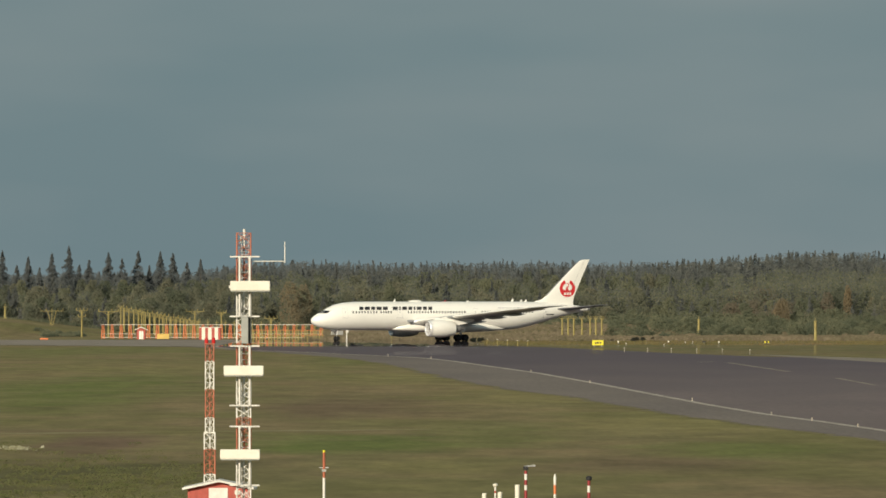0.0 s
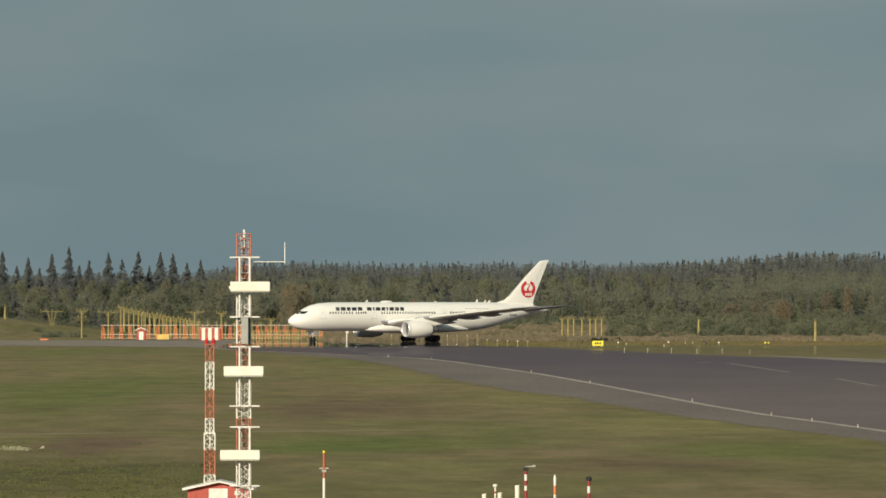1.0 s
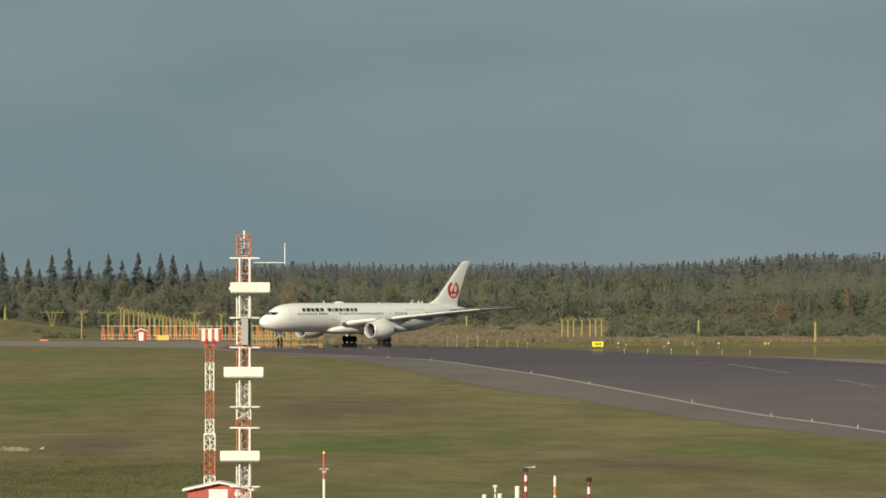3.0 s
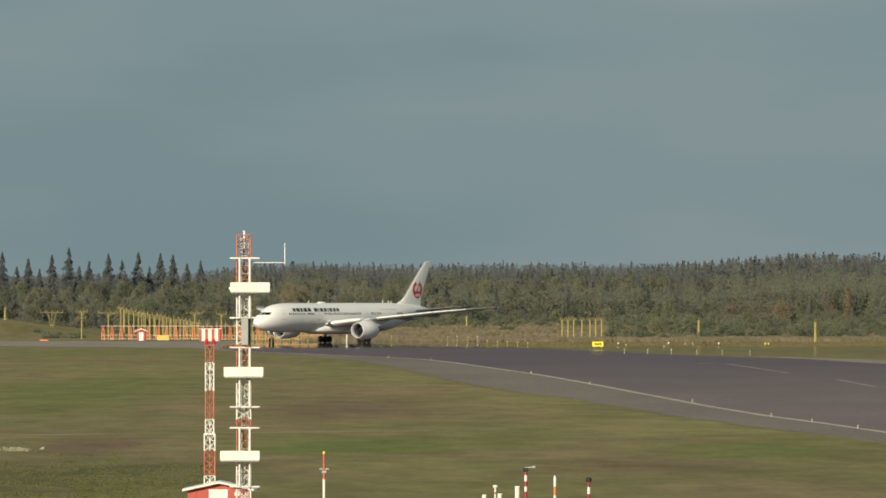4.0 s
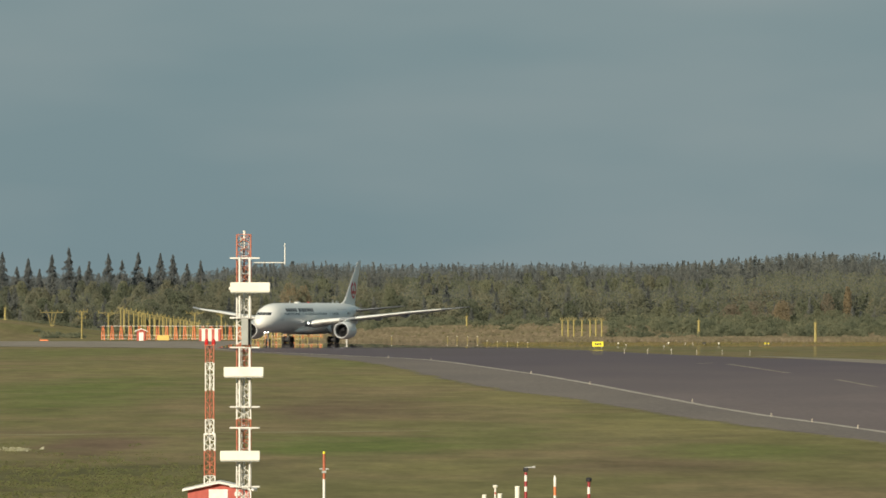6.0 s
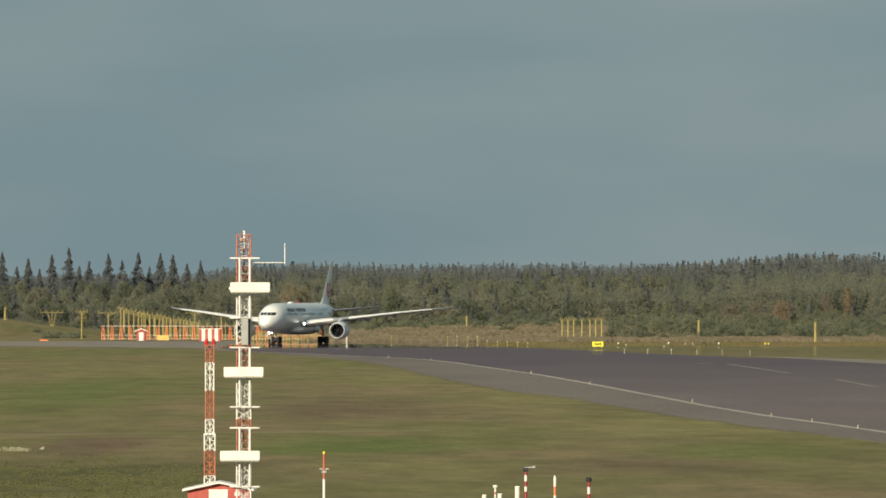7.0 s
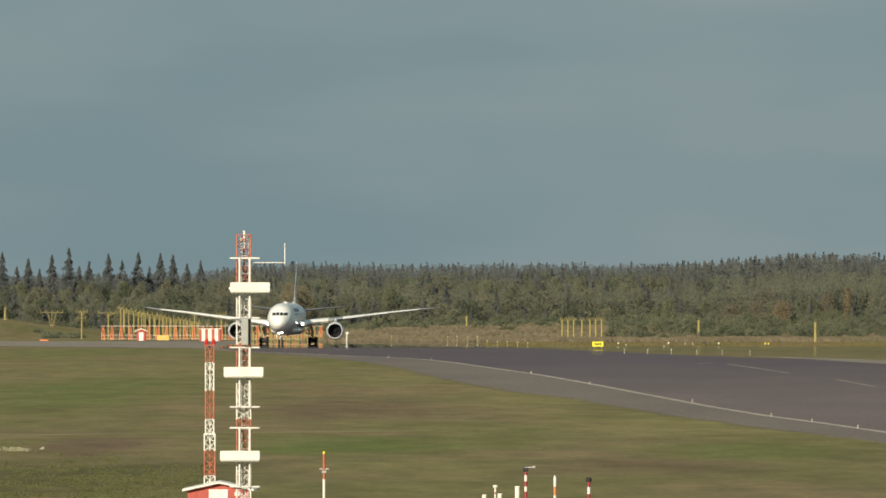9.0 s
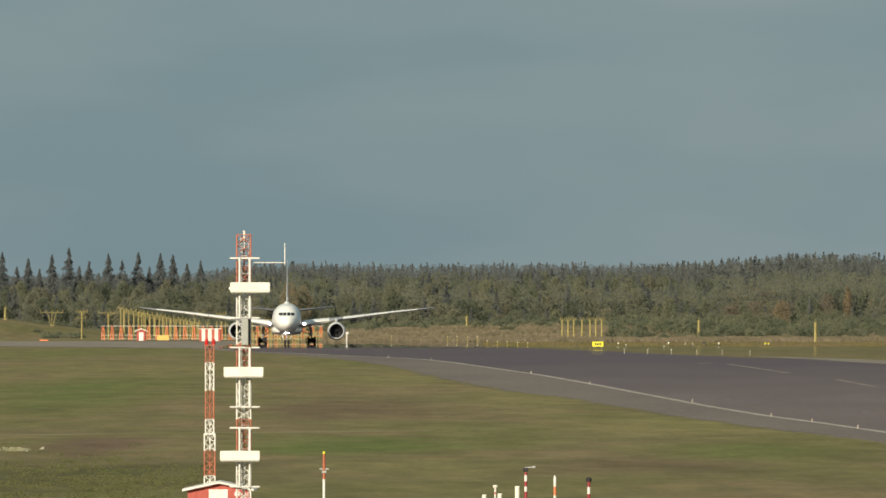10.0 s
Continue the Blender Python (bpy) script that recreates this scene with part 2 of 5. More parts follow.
SCRUB = leafy("willow_scrub_leaves", (0.112, 0.128, 0.088), (0.200, 0.204, 0.130), 0.12, scale=0.15, through_leaf=0.5)
RUST = leafy("rust_aspen_leaves", (0.150, 0.142, 0.108), (0.220, 0.184, 0.134), 0.12, scale=0.15, through_leaf=0.5)
FLAME = leafy("orange_aspen_leaves", (0.250, 0.200, 0.125), (0.215, 0.180, 0.120), 0.12, scale=0.15, through_leaf=0.5)
STRAW = leafy("dry_tall_grass", (0.225, 0.184, 0.128), (0.160, 0.144, 0.092), 0.2, scale=0.06)
HERB = leafy("dark_low_weeds", (0.110, 0.122, 0.050), (0.135, 0.132, 0.058), 0.15, scale=0.5)
WEED = leafy("white_weed_heads", (0.40, 0.39, 0.28), (0.28, 0.27, 0.16), scale=0.5)


# ---- mesh building ----
class Geo:
    """Collects verts and faces of one piece."""
    def __init__(self):
        self.v, self.f = [], []

    def add(self, verts, faces):
        k = len(self.v)
        self.v += [tuple(p) for p in verts]
        self.f += [tuple(k + i for i in fc) for fc in faces]
        return self

    def box(self, c, s, bevel=0.0):
        x, y, z = c
        a, b, h = s[0] / 2, s[1] / 2, s[2] / 2
        if not bevel:
            p = [(x + i * a, y + j * b, z + k * h) for k in (-1, 1) for j in (-1, 1) for i in (-1, 1)]
            return self.add(p, [(0, 2, 3, 1), (4, 5, 7, 6), (0, 1, 5, 4), (2, 6, 7, 3), (0, 4, 6, 2), (1, 3, 7, 5)])
        rings = []
        for dz, ins in ((-h, bevel), (-h + bevel, 0), (h - bevel, 0), (h, bevel)):
            q, w = a - ins, b - ins
            e = bevel
            rings.append([(x + i, y + j, z + dz) for i, j in ((-q + e, -w), (q - e, -w), (q, -w + e), (q, w - e), (q - e, w), (-q + e, w), (-q, w - e), (-q, -w + e))])
        return self.loft(rings)

    def loft(self, rings, caps=(True, True), closed=True):
        n = len(rings[0])
        faces = []
        for r in range(len(rings) - 1):
            for i in range(n if closed else n - 1):
                j = (i + 1) % n
                faces.append((r * n + i, r * n + j, (r + 1) * n + j, (r + 1) * n + i))
        if caps[0]:
            faces.append(tuple(reversed(range(n))))
        if caps[1]:
            faces.append(tuple(range((len(rings) - 1) * n, len(rings) * n)))
        return self.add([p for ring in rings for p in ring], faces)

    def tube(self, p0, p1, r0, r1=None, n=8, caps=(True, True)):
        p0, p1 = Vector(p0), Vector(p1)
        r1 = r0 if r1 is None else r1
        d = (p1 - p0).normalized()
        u = d.orthogonal().normalized()
        w = d.cross(u)
        return self.loft([[p + r * (math.cos(t) * u + math.sin(t) * w) for t in (2 * math.pi * i / n for i in range(n))] for p, r in ((p0, r0), (p1, r1))], caps)

    def turn(self, profile, center, axis="x", n=24, caps=(False, False)):
        """A lathe: (along, radius) pairs about an axis through center."""
        rings = []
        for a, r in profile:
            ring = []
            for i in range(n):
                t = 2 * math.pi * i / n
                c, s = r * math.cos(t), r * math.sin(t)
                q = {"x": (a, c, s), "y": (c, a, s), "z": (c, s, a)}[axis]
                ring.append(tuple(center[k] + q[k] for k in range(3)))
            rings.append(ring)
        return self.loft(rings, caps)


def mesh_of(name, geo, material, smooth=False, sharp=40):
    me = bpy.data.meshes.new(name)
    me.from_pydata([tuple(p) for p in geo.v], [], geo.f)
    bm = bmesh.new()
    bm.from_mesh(me)
    bmesh.ops.recalc_face_normals(bm, faces=bm.faces)
    bm.to_mesh(me)
    bm.free()
    me.materials.append(material)
    if smooth:
        me.shade_smooth()
        me.set_sharp_from_angle(angle=radians(sharp))
    return me


def part(name, geo, material, parent, label="", smooth=False, sharp=40, at=None):
    ob = new(name, mesh_of(name, geo, material, smooth, sharp))
    ob.parent = parent
    if at is not None:
        ob.matrix_basis = at
    if label:
        tagged(ob, label)
    return ob


def thing(name, label, category, group="", kind="", at=(0, 0, 0), turn=0.0):
    ob = new(name)
    ob.empty_display_size = 0.3
    ob.matrix_basis = pose(*at, 0, 0, turn)
    return tagged(ob, label, category, group, kind)


def single(name, geo, material, label, category, group="", kind="", smooth=False):
    return tagged(new(name, mesh_of(name, geo, material, smooth)), label, category, group, kind)


# ---- the ground ----
def lerp(x, xs, ys):
    return float(np.interp(x, xs, ys))


def level(d):
    return lerp(d, (0, 435, 1350, 1690, 1765, 5000), (-2.9, -2.9, -0.42, -0.44, -0.50, -0.57))


def bump_at(x, y, cx, cy, rx, ry, h):
    q = ((x - cx) / rx) ** 2 + ((y - cy) / ry) ** 2
    return h * max(0.0, 1 - q) ** 1.5


def height(x, y):
    z = level(y)
    if y > 1790:
        z += bump_at(x, y, -140, 2030, 70, 150, 6.2)          # grassed bank beside the approach lights
        z += bump_at(x, y, 12, 2020, 55, 120, 2.2)             # dry rough bank
        z += bump_at(x, y, 70, 2040, 70, 110, 1.2)
        z += 0.25 * noise.noise(Vector((x * 0.03, y * 0.02, 0))) * min(1, (y - 1790) / 60)
    return z


def build_ground():
    xs = sorted(set(np.concatenate([np.linspace(-2500, -260, 15), np.linspace(-250, 250, 101), np.linspace(260, 2500, 15)]).round(2)))
    ys = sorted(set(np.concatenate([np.linspace(-600, 400, 11), [435], np.linspace(450, 1350, 31), np.linspace(1370, 1670, 16), [1690, 1710, 1730, 1750, 1765, 1780, 1790], np.linspace(1800, 2300, 51), np.linspace(2350, 4900, 30)]).round(2)))
    g = Geo()
    verts = [(x, y, height(x, y)) for y in ys for x in xs]
    n = len(xs)
    g.add(verts, [(r * n + i, r * n + i + 1, (r + 1) * n + i + 1, (r + 1) * n + i) for r in range(len(ys) - 1) for i in range(n - 1)])
    return single("ground", g, GRASS, "mown olive and brown autumn grass airfield ground", "ground", kind="structure", smooth=True)


build_ground()
EDGE_D = (500, 714, 759, 798, 853, 926, 1014, 1113, 1206, 1259, 1303, 1328, 1346, 1375, 1408, 1435, 1463, 1560, 1640)
EDGE_X = (45, 37.3, 33.7, 30.1, 26.5, 22.6, 18, 12.3, 5.3, 1.3, -3, -7.4, -12, -16.9, -22, -27.2, -33.6, -45, -110)
VERGE_D = (500, 674, 695, 724, 756, 797, 853, 917, 964, 1012, 1059, 1128, 1208, 1267, 1316, 1350, 1401, 1449, 1560, 1640)
VERGE_X = (42, 35.2, 33.2, 29.7, 26, 22.1, 18, 13.2, 7.5, 4.5, 1.1, -2.6, -6.8, -11.3, -16.1, -21.1, -26.5, -33.2, -46, -111)


def edge_x(d):
    return lerp(d, EDGE_D, EDGE_X)


def verge_x(d):
    worn = 1.3 * noise.noise(Vector((d * 0.045, 0, 3))) + 0.9 * noise.noise(Vector((d * 0.17, 0, 7))) + 0.7 * noise.noise(Vector((d * 0.6, 0, 5)))
    return min(edge_x(d) - 0.6, lerp(d, VERGE_D, VERGE_X) + worn)


def sheet(name, left, right, ys, lift, material, label, category):
    g = Geo()
    rows = []
    for d in ys:
        rows.append([(left(d), d, level(d) + lift), (right(d), d, level(d) + lift)])
    g.add([p for r in rows for p in r], [(2 * i, 2 * i + 1, 2 * i + 3, 2 * i + 2) for i in range(len(rows) - 1)])
    return single(name, g, material, label, category, kind="structure")


def island_x(d):
    """The pavement's far side: the grass island with the sign reaches in from there."""
    return lerp(d, (500, 1266, 1291, 1316, 1341, 1388, 1456, 1523, 1588, 1632, 1690, 1745, 1746, 1795), (160, 160, 67.5, 54, 46.1, 38.5, 30.7, 21.9, 12.3, 7.2, 6.8, 12, 200, 200))


steps = sorted(set(list(np.linspace(500, 1795, 160).round(1)) + [1690, 1745, 1746, 1765]))
sheet("runway", lambda d: edge_x(d) if d < 1640 else -110, island_x, steps, 0.03, ASPHALT, "dark grey asphalt runway end and turning area", "runway")
sheet("shoulder", verge_x, lambda d: edge_x(d) + 0.2, np.linspace(500, 1640, 900), 0.02, SHOULDER, "pale worn asphalt runway shoulder beside the grass", "shoulder")
sheet("edge_line", lambda d: edge_x(d) - 0.15, lambda d: edge_x(d) + 0.75, np.linspace(500, 1470, 120), 0.045, LINE, "faded white painted runway edge line", "road marking")
g = Geo()
g.add([(-48, 697, level(697) + 0.02), (-1, 722, level(722) + 0.02), (-1, 727, level(727) + 0.02), (-48, 702, level(702) + 0.02)], [(0, 1, 2, 3)])
single("track", g, TRACK, "faint worn vehicle track across the grass", "track", kind="structure")
for (x0, d0), (x1, d1), w in (((41.7, 1240), (46.1, 1131), 0.5), ((49.4, 1064), (50.9, 997), 0.4), ((37.4, 1244), (40.0, 1255), 0.4), ):
    g = Geo()
    rows = []
    for i in range(9):
        d, x = d0 + (d1 - d0) * i / 8, x0 + (x1 - x0) * i / 8
        rows += [(x - w, d, level(d) + 0.042), (x + w, d, level(d) + 0.042)]
    g.add(rows, [(2 * i, 2 * i + 1, 2 * i + 3, 2 * i + 2) for i in range(8)])
    single("pavement_marking", g, CONCRETE, "worn pale marking on the dark asphalt", "road marking", kind="structure")
sheet("far_taxiway", lambda d: lerp(d, (1225, 1240, 1300, 1364), (76, 64.8, 57, 48.6)), lambda d: lerp(d, (1225, 1291, 1364), (90, 68.5, 48.8)), np.linspace(1225, 1364, 20), 0.05, CONCRETE, "pale grey taxiway strip before the grass island", "taxiway")
sheet("runway_end_strip", lambda d: edge_x(d) - 1.2 if d < 1640 else -125, lambda d: max(edge_x(d) - 1.0, lerp(d, (1470, 1560, 1795), (-34, -42, -42))), np.linspace(1480, 1795, 60), 0.05, CONCRETE, "pale worn concrete strip at the runway end", "pavement")
sheet("verge_strip", lambda d: verge_x(d) - 0.7 - 0.9 * abs(noise.noise(Vector((d * 0.11, 4, 1)))) - 0.5 * noise.noise(Vector((d * 0.5, 2, 8))), lambda d: verge_x(d) + 0.05, np.linspace(500, 1600, 900), 0.012, VERGE, "dry thin grass along the shoulder's edge", "verge")
sheet("grass_island", island_x, lambda d: 240, [d for d in np.linspace(1266, 1745, 120)], 0.02, HOT_GRASS, "short olive grass island between the pavements", "grass")


# ---- the airliner ----
NOSE = 31.5
BODY_UP = 0.32
FUS = ((0.0, 0.05, 3.98, 3.88), (0.25, 0.62, 4.50, 3.36), (0.8, 1.12, 4.98, 2.92), (1.6, 1.52, 5.42, 2.58), (2.6, 1.90, 5.92, 2.32),
       (3.8, 2.22, 6.62, 2.13), (5.2, 2.50, 7.22, 2.00), (7.0, 2.72, 7.60, 1.92), (9.5, 2.85, 7.80, 1.88), (12.0, 2.885, 7.84, 1.87),
       (42.5, 2.885, 7.84, 1.87), (45.5, 2.82, 7.84, 2.05), (48.5, 2.58, 7.80, 2.62), (52.0, 2.15, 7.70, 3.55), (56.0, 1.50, 7.45, 4.62), (59.5, 0.92, 7.05, 5.48), (62.2, 0.38, 6.62, 5.95))


def fus_at(s):
    k = [r[0] for r in FUS]
    return tuple(lerp(s, k, [r[c] for r in FUS]) for c in (1, 2, 3))


def fus_y(x, z, out=0.0):
    """The half width of the skin at station x and height z."""
    w, t, b = fus_at(NOSE - x)
    c, h = (t + b) / 2, (t - b) / 2
    q = max(0.0, 1 - ((z - c) / h) ** 2)
    return w * math.sqrt(q) + out


def skin_patch(x0, x1, z0, z1, side, out=0.012, lean=0.0, nx=2, nz=3):
    """A thin painted or glazed piece that follows the fuselage's skin; its outline is slightly rounded by its corners."""
    g = Geo()
    pts = []
    for i in range(nx + 1):
        for j in range(nz + 1):
            z = z0 + (z1 - z0) * j / nz
            x = x0 + (x1 - x0) * i / nx + lean * (z - z0)
            pts.append((x, side * fus_y(x, z, out), z))
    n = nz + 1
    faces = [(i * n + j, (i + 1) * n + j, (i + 1) * n + j + 1, i * n + j + 1) for i in range(nx) for j in range(nz)]
    g.add(pts, faces)
    inner = [(p[0], p[1] - side * 0.03, p[2]) for p in pts]
    g.add(inner, [tuple(reversed(f)) for f in faces])
    return g


def aerofoil(le, te, thick, n=9):
    """A closed section in the x-z plane from leading to trailing edge: (x, z offset) pairs."""
    c = le - te
    up, lo = [], []
    for i in range(n + 1):
        t = 0.5 - 0.5 * math.cos(math.pi * i / n)
        h = thick * c * (1.48 * math.sqrt(t) - 0.63 * t - 1.76 * t * t + 1.42 * t ** 3 - 0.51 * t ** 4)
        up.append((le - t * c, h * 1.0))
        lo.append((le - t * c, -h * 0.8))
    return up + lo[-2:0:-1]


WING_ROWS = ((1.5, 11.2, -3.6, 3.27, 0.125), (2.9, 10.3, -3.6, 3.52, 0.120), (6.0, 8.2, -3.7, 4.04, 0.11), (9.9, 5.5, -3.9, 4.54, 0.10), (15.5, 1.65, -6.0, 5.24, 0.095),
             (21.0, -2.1, -8.1, 5.95, 0.09), (26.5, -5.9, -10.2, 6.55, 0.085), (28.3, -8.0, -11.3, 6.78, 0.08), (29.4, -10.0, -12.5, 6.93, 0.07), (30.0, -12.3, -13.4, 7.02, 0.06))


def wing_z(y):
    return lerp(abs(y), [r[0] for r in WING_ROWS], [r[3] for r in WING_ROWS])


def wing_geo(side):
    g = Geo()
    rings = []
    for y, le, te, z, th in WING_ROWS:
        rings.append([(x, side * y, z + dz) for x, dz in aerofoil(le, te, th)])
    return g.loft(rings)


def slat_geo(side, y0, y1):
    """A bright leading-edge slat, slightly proud of the wing's nose."""
    g = Geo()
    rings = []
    for i in range(7):
        y = y0 + (y1 - y0) * i / 6
        k = [r[0] for r in WING_ROWS]
        le, te, z, th = (lerp(y, k, [r[c] for r in WING_ROWS]) for c in (1, 2, 3, 4))
        sec = aerofoil(le, te, th)
        n = len(sec)
        front = [sec[j] for j in (4, 3, 2, 1, 0, n - 1, n - 2, n - 3)]
        outer = [(x + 0.05, side * y, z + dz * 1.06) for x, dz in front]
        rings.append(outer + [(x - 0.05, side * y, z + dz * 0.9) for x, dz in reversed(front)])
    return g.loft(rings)


def wheel(name, parent, at, r, w):
    g = Geo().turn(((-w * 0.42, r * 0.55), (-w / 2, r * 0.66), (-w / 2, r * 0.84), (-w * 0.38, r * 0.96), (-w * 0.18, r), (w * 0.18, r), (w * 0.38, r * 0.96), (w / 2, r * 0.84), (w / 2, r * 0.66), (w * 0.42, r * 0.55)), (0, 0, 0), "y", 24)
    ob = part(name, g, TYRE, parent, "black rubber tyre with grey hub", smooth=True, at=Matrix.Translation(at))
    h = Geo().turn(((-w * 0.44, 0.03), (-w * 0.44, r * 0.2), (-w * 0.3, r * 0.32), (-w * 0.4, r * 0.56), (w * 0.4, r * 0.56), (w * 0.3, r * 0.32), (w * 0.44, r * 0.2), (w * 0.44, 0.03)), (0, 0, 0), "y", 16, (True, True))
    for k in range(5):
        a = 2 * math.pi * k / 5
        for s in (-1, 1):
            h.tube((math.cos(a) * r * 0.42, s * w * 0.34, math.sin(a) * r * 0.42), (math.cos(a) * r * 0.42, s * w * 0.41, math.sin(a) * r * 0.42), r * 0.06, n=6)
    return ob, h


WHEELS = []


def build_airliner():
    plane = thing("airliner", "white wide-body twin-jet airliner taxiing onto the runway", "airplane")
    # body
    stations = [0, 0.06, 0.14, 0.25, 0.45, 0.8, 1.2, 1.6, 2.1, 2.6, 3.2, 3.8, 4.5, 5.2, 6, 7, 8.2, 9.5, 12, 20, 28, 36, 42, 43.5, 45, 46.8, 48.5, 50, 52, 54, 56, 58, 59.5, 61, 62.2]
    rings = []
    n = 40
    for s in stations:
        w, t, b = fus_at(s)
        if s < 0.25:
            q = math.sqrt(s / 0.25)
            w, t, b = 0.62 * q + 0.02, 3.93 + 0.57 * q, 3.93 - 0.57 * q
        c, h = (t + b) / 2, (t - b) / 2
        rings.append([(NOSE - s, w * math.cos(2 * math.pi * i / n), c + h * math.sin(2 * math.pi * i / n)) for i in range(n)])
    body = part("fuselage", Geo().loft(rings), WHITE, plane, smooth=True, sharp=60)
    # belly fairing
    rings = []
    for x, w, t, b in ((14.0, 1.2, 2.6, 1.95), (12.5, 2.2, 3.0, 1.72), (10.0, 2.9, 3.5, 1.52), (6, 3.15, 3.8, 1.42), (0, 3.15, 3.8, 1.42), (-4, 3.05, 3.6, 1.48), (-8, 2.5, 3.2, 1.65), (-11.5, 1.2, 2.6, 1.95)):
        c, h = (t + b) / 2, (t - b) / 2
        rings.append([(x, w * math.copysign(abs(math.cos(a)) ** 0.75, math.cos(a)), c + h * math.copysign(abs(math.sin(a)) ** 0.75, math.sin(a))) for a in (2 * math.pi * (i + 0.5) / 28 for i in range(28))])
    part("belly_fairing", Geo().loft(rings), WHITE, plane, smooth=True, sharp=60)
    # glass and doors
    for side in (1, -1):
        for a0, a1, b0, b1 in ((0.06, 0.70, 5.42, 6.02), (0.78, 1.54, 5.42, 5.98)):
            g = Geo()
            pts = []
            for i in range(5):
                y = side * (a0 + (a1 - a0) * i / 4)
                for j in range(4):
                    z = b0 + (b1 - b0) * j / 3
                    # solve the nose surface for x at this y, z
                    x = 31.3
                    while x > 25 and fus_y(x, z) < abs(y) + 1e-3:
                        x -= 0.02
                    pts.append((x + 0.03, y, z))
            g.add(pts, [(i * 4 + j, (i + 1) * 4 + j, (i + 1) * 4 + j + 1, i * 4 + j + 1) for i in range(4) for j in range(3)])
            part("windscreen", g, GLASS, body, "dark windscreen pane")
        win = None
        for x0, x1 in ((18.0, 23.2), (14.8, 17.0), (-1.8, 10.9), (-9.0, -5.7), (-17.1, -15.1)):
            k = int(round((x1 - x0) / 0.62))
            for i in range(k + 1):
                x = x1 - (x1 - x0) * i / k
                if -12 < x < 19.4 and win is not None:
                    ob = new("cabin_window", win.data)
                    ob.parent, ob.location = body, (x - 15.0, 0, 0)
                    continue
                if -12 < x < 19.4:
                    win = part("cabin_window", skin_patch(14.87, 15.13, 5.42, 5.88, side, 0.015, 0, 1, 2), GLASS, body)
                    win.location = (x - 15.0, 0, 0)
                else:
                    part("cabin_window", skin_patch(x - 0.13, x + 0.13, 5.42, 5.88, side, 0.015, 0, 1, 2), GLASS, body)
        for x in (24.9, 12.8, -4.2, -20.4):
            g = Geo()
            for q in (skin_patch(x - 0.55, x - 0.51, 4.5, 6.4, side, 0.014, 0, 1, 6), skin_patch(x + 0.51, x + 0.55, 4.5, 6.4, side, 0.014, 0, 1, 6),
                      skin_patch(x - 0.55, x + 0.55, 6.37, 6.41, side, 0.014, 0, 1, 1), skin_patch(x - 0.8, x + 0.8, 4.42, 4.52, side, 0.014, 0, 1, 1), skin_patch(x - 0.12, x + 0.12, 5.5, 5.85, side, 0.016, 0, 1, 1)):
                g.add(q.v, q.f)
            part("cabin_door", g, SEAM, body, "cabin door with grey seam")
        # airline title as plain leaning blocks
        widths = (0.95, 1.2, 0.95, 1.2, 1.15, None, 1.2, 0.42, 1.15, 0.95, 0.42, 1.15, 0.95, 0.95)
        gap, total = 0.32, 0.0
        for w in widths:
            total += (w or 0.55) + gap
        k = 16.6 / total
        x = 21.8 if side > 0 else 21.8 - 16.6
        for w in widths:
            ww = (w or 0.55) * k
            if w:
                a, b = (x - ww, x) if side > 0 else (x, x + ww)
                part("title_block", skin_patch(a, b, 6.10, 6.80, side, 0.014, -0.22, 2, 4), TITLE, body, "black title block")
            x += (-1 if side > 0 else 1) * (ww + gap * k)
        g = Geo()
        for i in range(7):
            q = skin_patch(-15.2 + i * 0.85, -14.55 + i * 0.85, 6.42, 6.60, side, 0.014, 0, 1, 1)
            g.add(q.v, q.f)
        part("small_title", g, SEAM, body, "small grey lettering bars")
        g = Geo()
        for i in range(4):
            q = skin_patch(-22.4 + i * 0.5, -22.0 + i * 0.5, 5.0, 5.25, side, 0.014, 0, 1, 1)
            g.add(q.v, q.f)
        part("registration_bars", g, TITLE, body, "black registration bars")
    # roof aerials and dome
    part("satcom_dome", Geo().loft([[(8.2 + a * math.cos(t), 0.5 * (a / 1.3) * math.sin(t), z) for t in (2 * math.pi * i / 16 for i in range(16))] for a, z in ((1.5, 7.78), (1.4, 7.95), (1.1, 8.08), (0.6, 8.14))]), WHITE, body, "white low antenna dome", smooth=True)
    for x, h in ((13.0, 0.5), (-13.6, 0.6), (-15.6, 0.45), (-16.6, 0.4), (-3.5, 0.22)):
        part("blade_antenna", Geo().loft([[(x + 0.25, 0, 7.78), (x, 0.04, 7.78), (x - 0.35, 0, 7.78), (x, -0.04, 7.78)], [(x - 0.1, 0, 7.84 + h), (x - 0.2, 0.02, 7.84 + h), (x - 0.35, 0, 7.84 + h), (x - 0.2, -0.02, 7.84 + h)]]), WHITE, body)
    part("beacon", Geo().turn(((0, 0.17), (0.1, 0.17), (0.22, 0.12), (0.28, 0.03)), (1.5, 0, 7.82), "z", 14, (True, True)), LAMP_RED, body, "red roof beacon", smooth=True)
    part("beacon", Geo().turn(((0, 0.17), (-0.1, 0.17), (-0.22, 0.12), (-0.28, 0.03)), (1.5, 0, 1.44), "z", 14, (True, True)), LAMP_RED, body, "red belly beacon", smooth=True)
    part("apu_exhaust", Geo().turn(((-0.0, 0.26), (-0.55, 0.24), (-0.5, 0.16)), (-30.7, 0, 6.28), "x", 16), STRUT, body, "dark metal exhaust pipe", smooth=True)
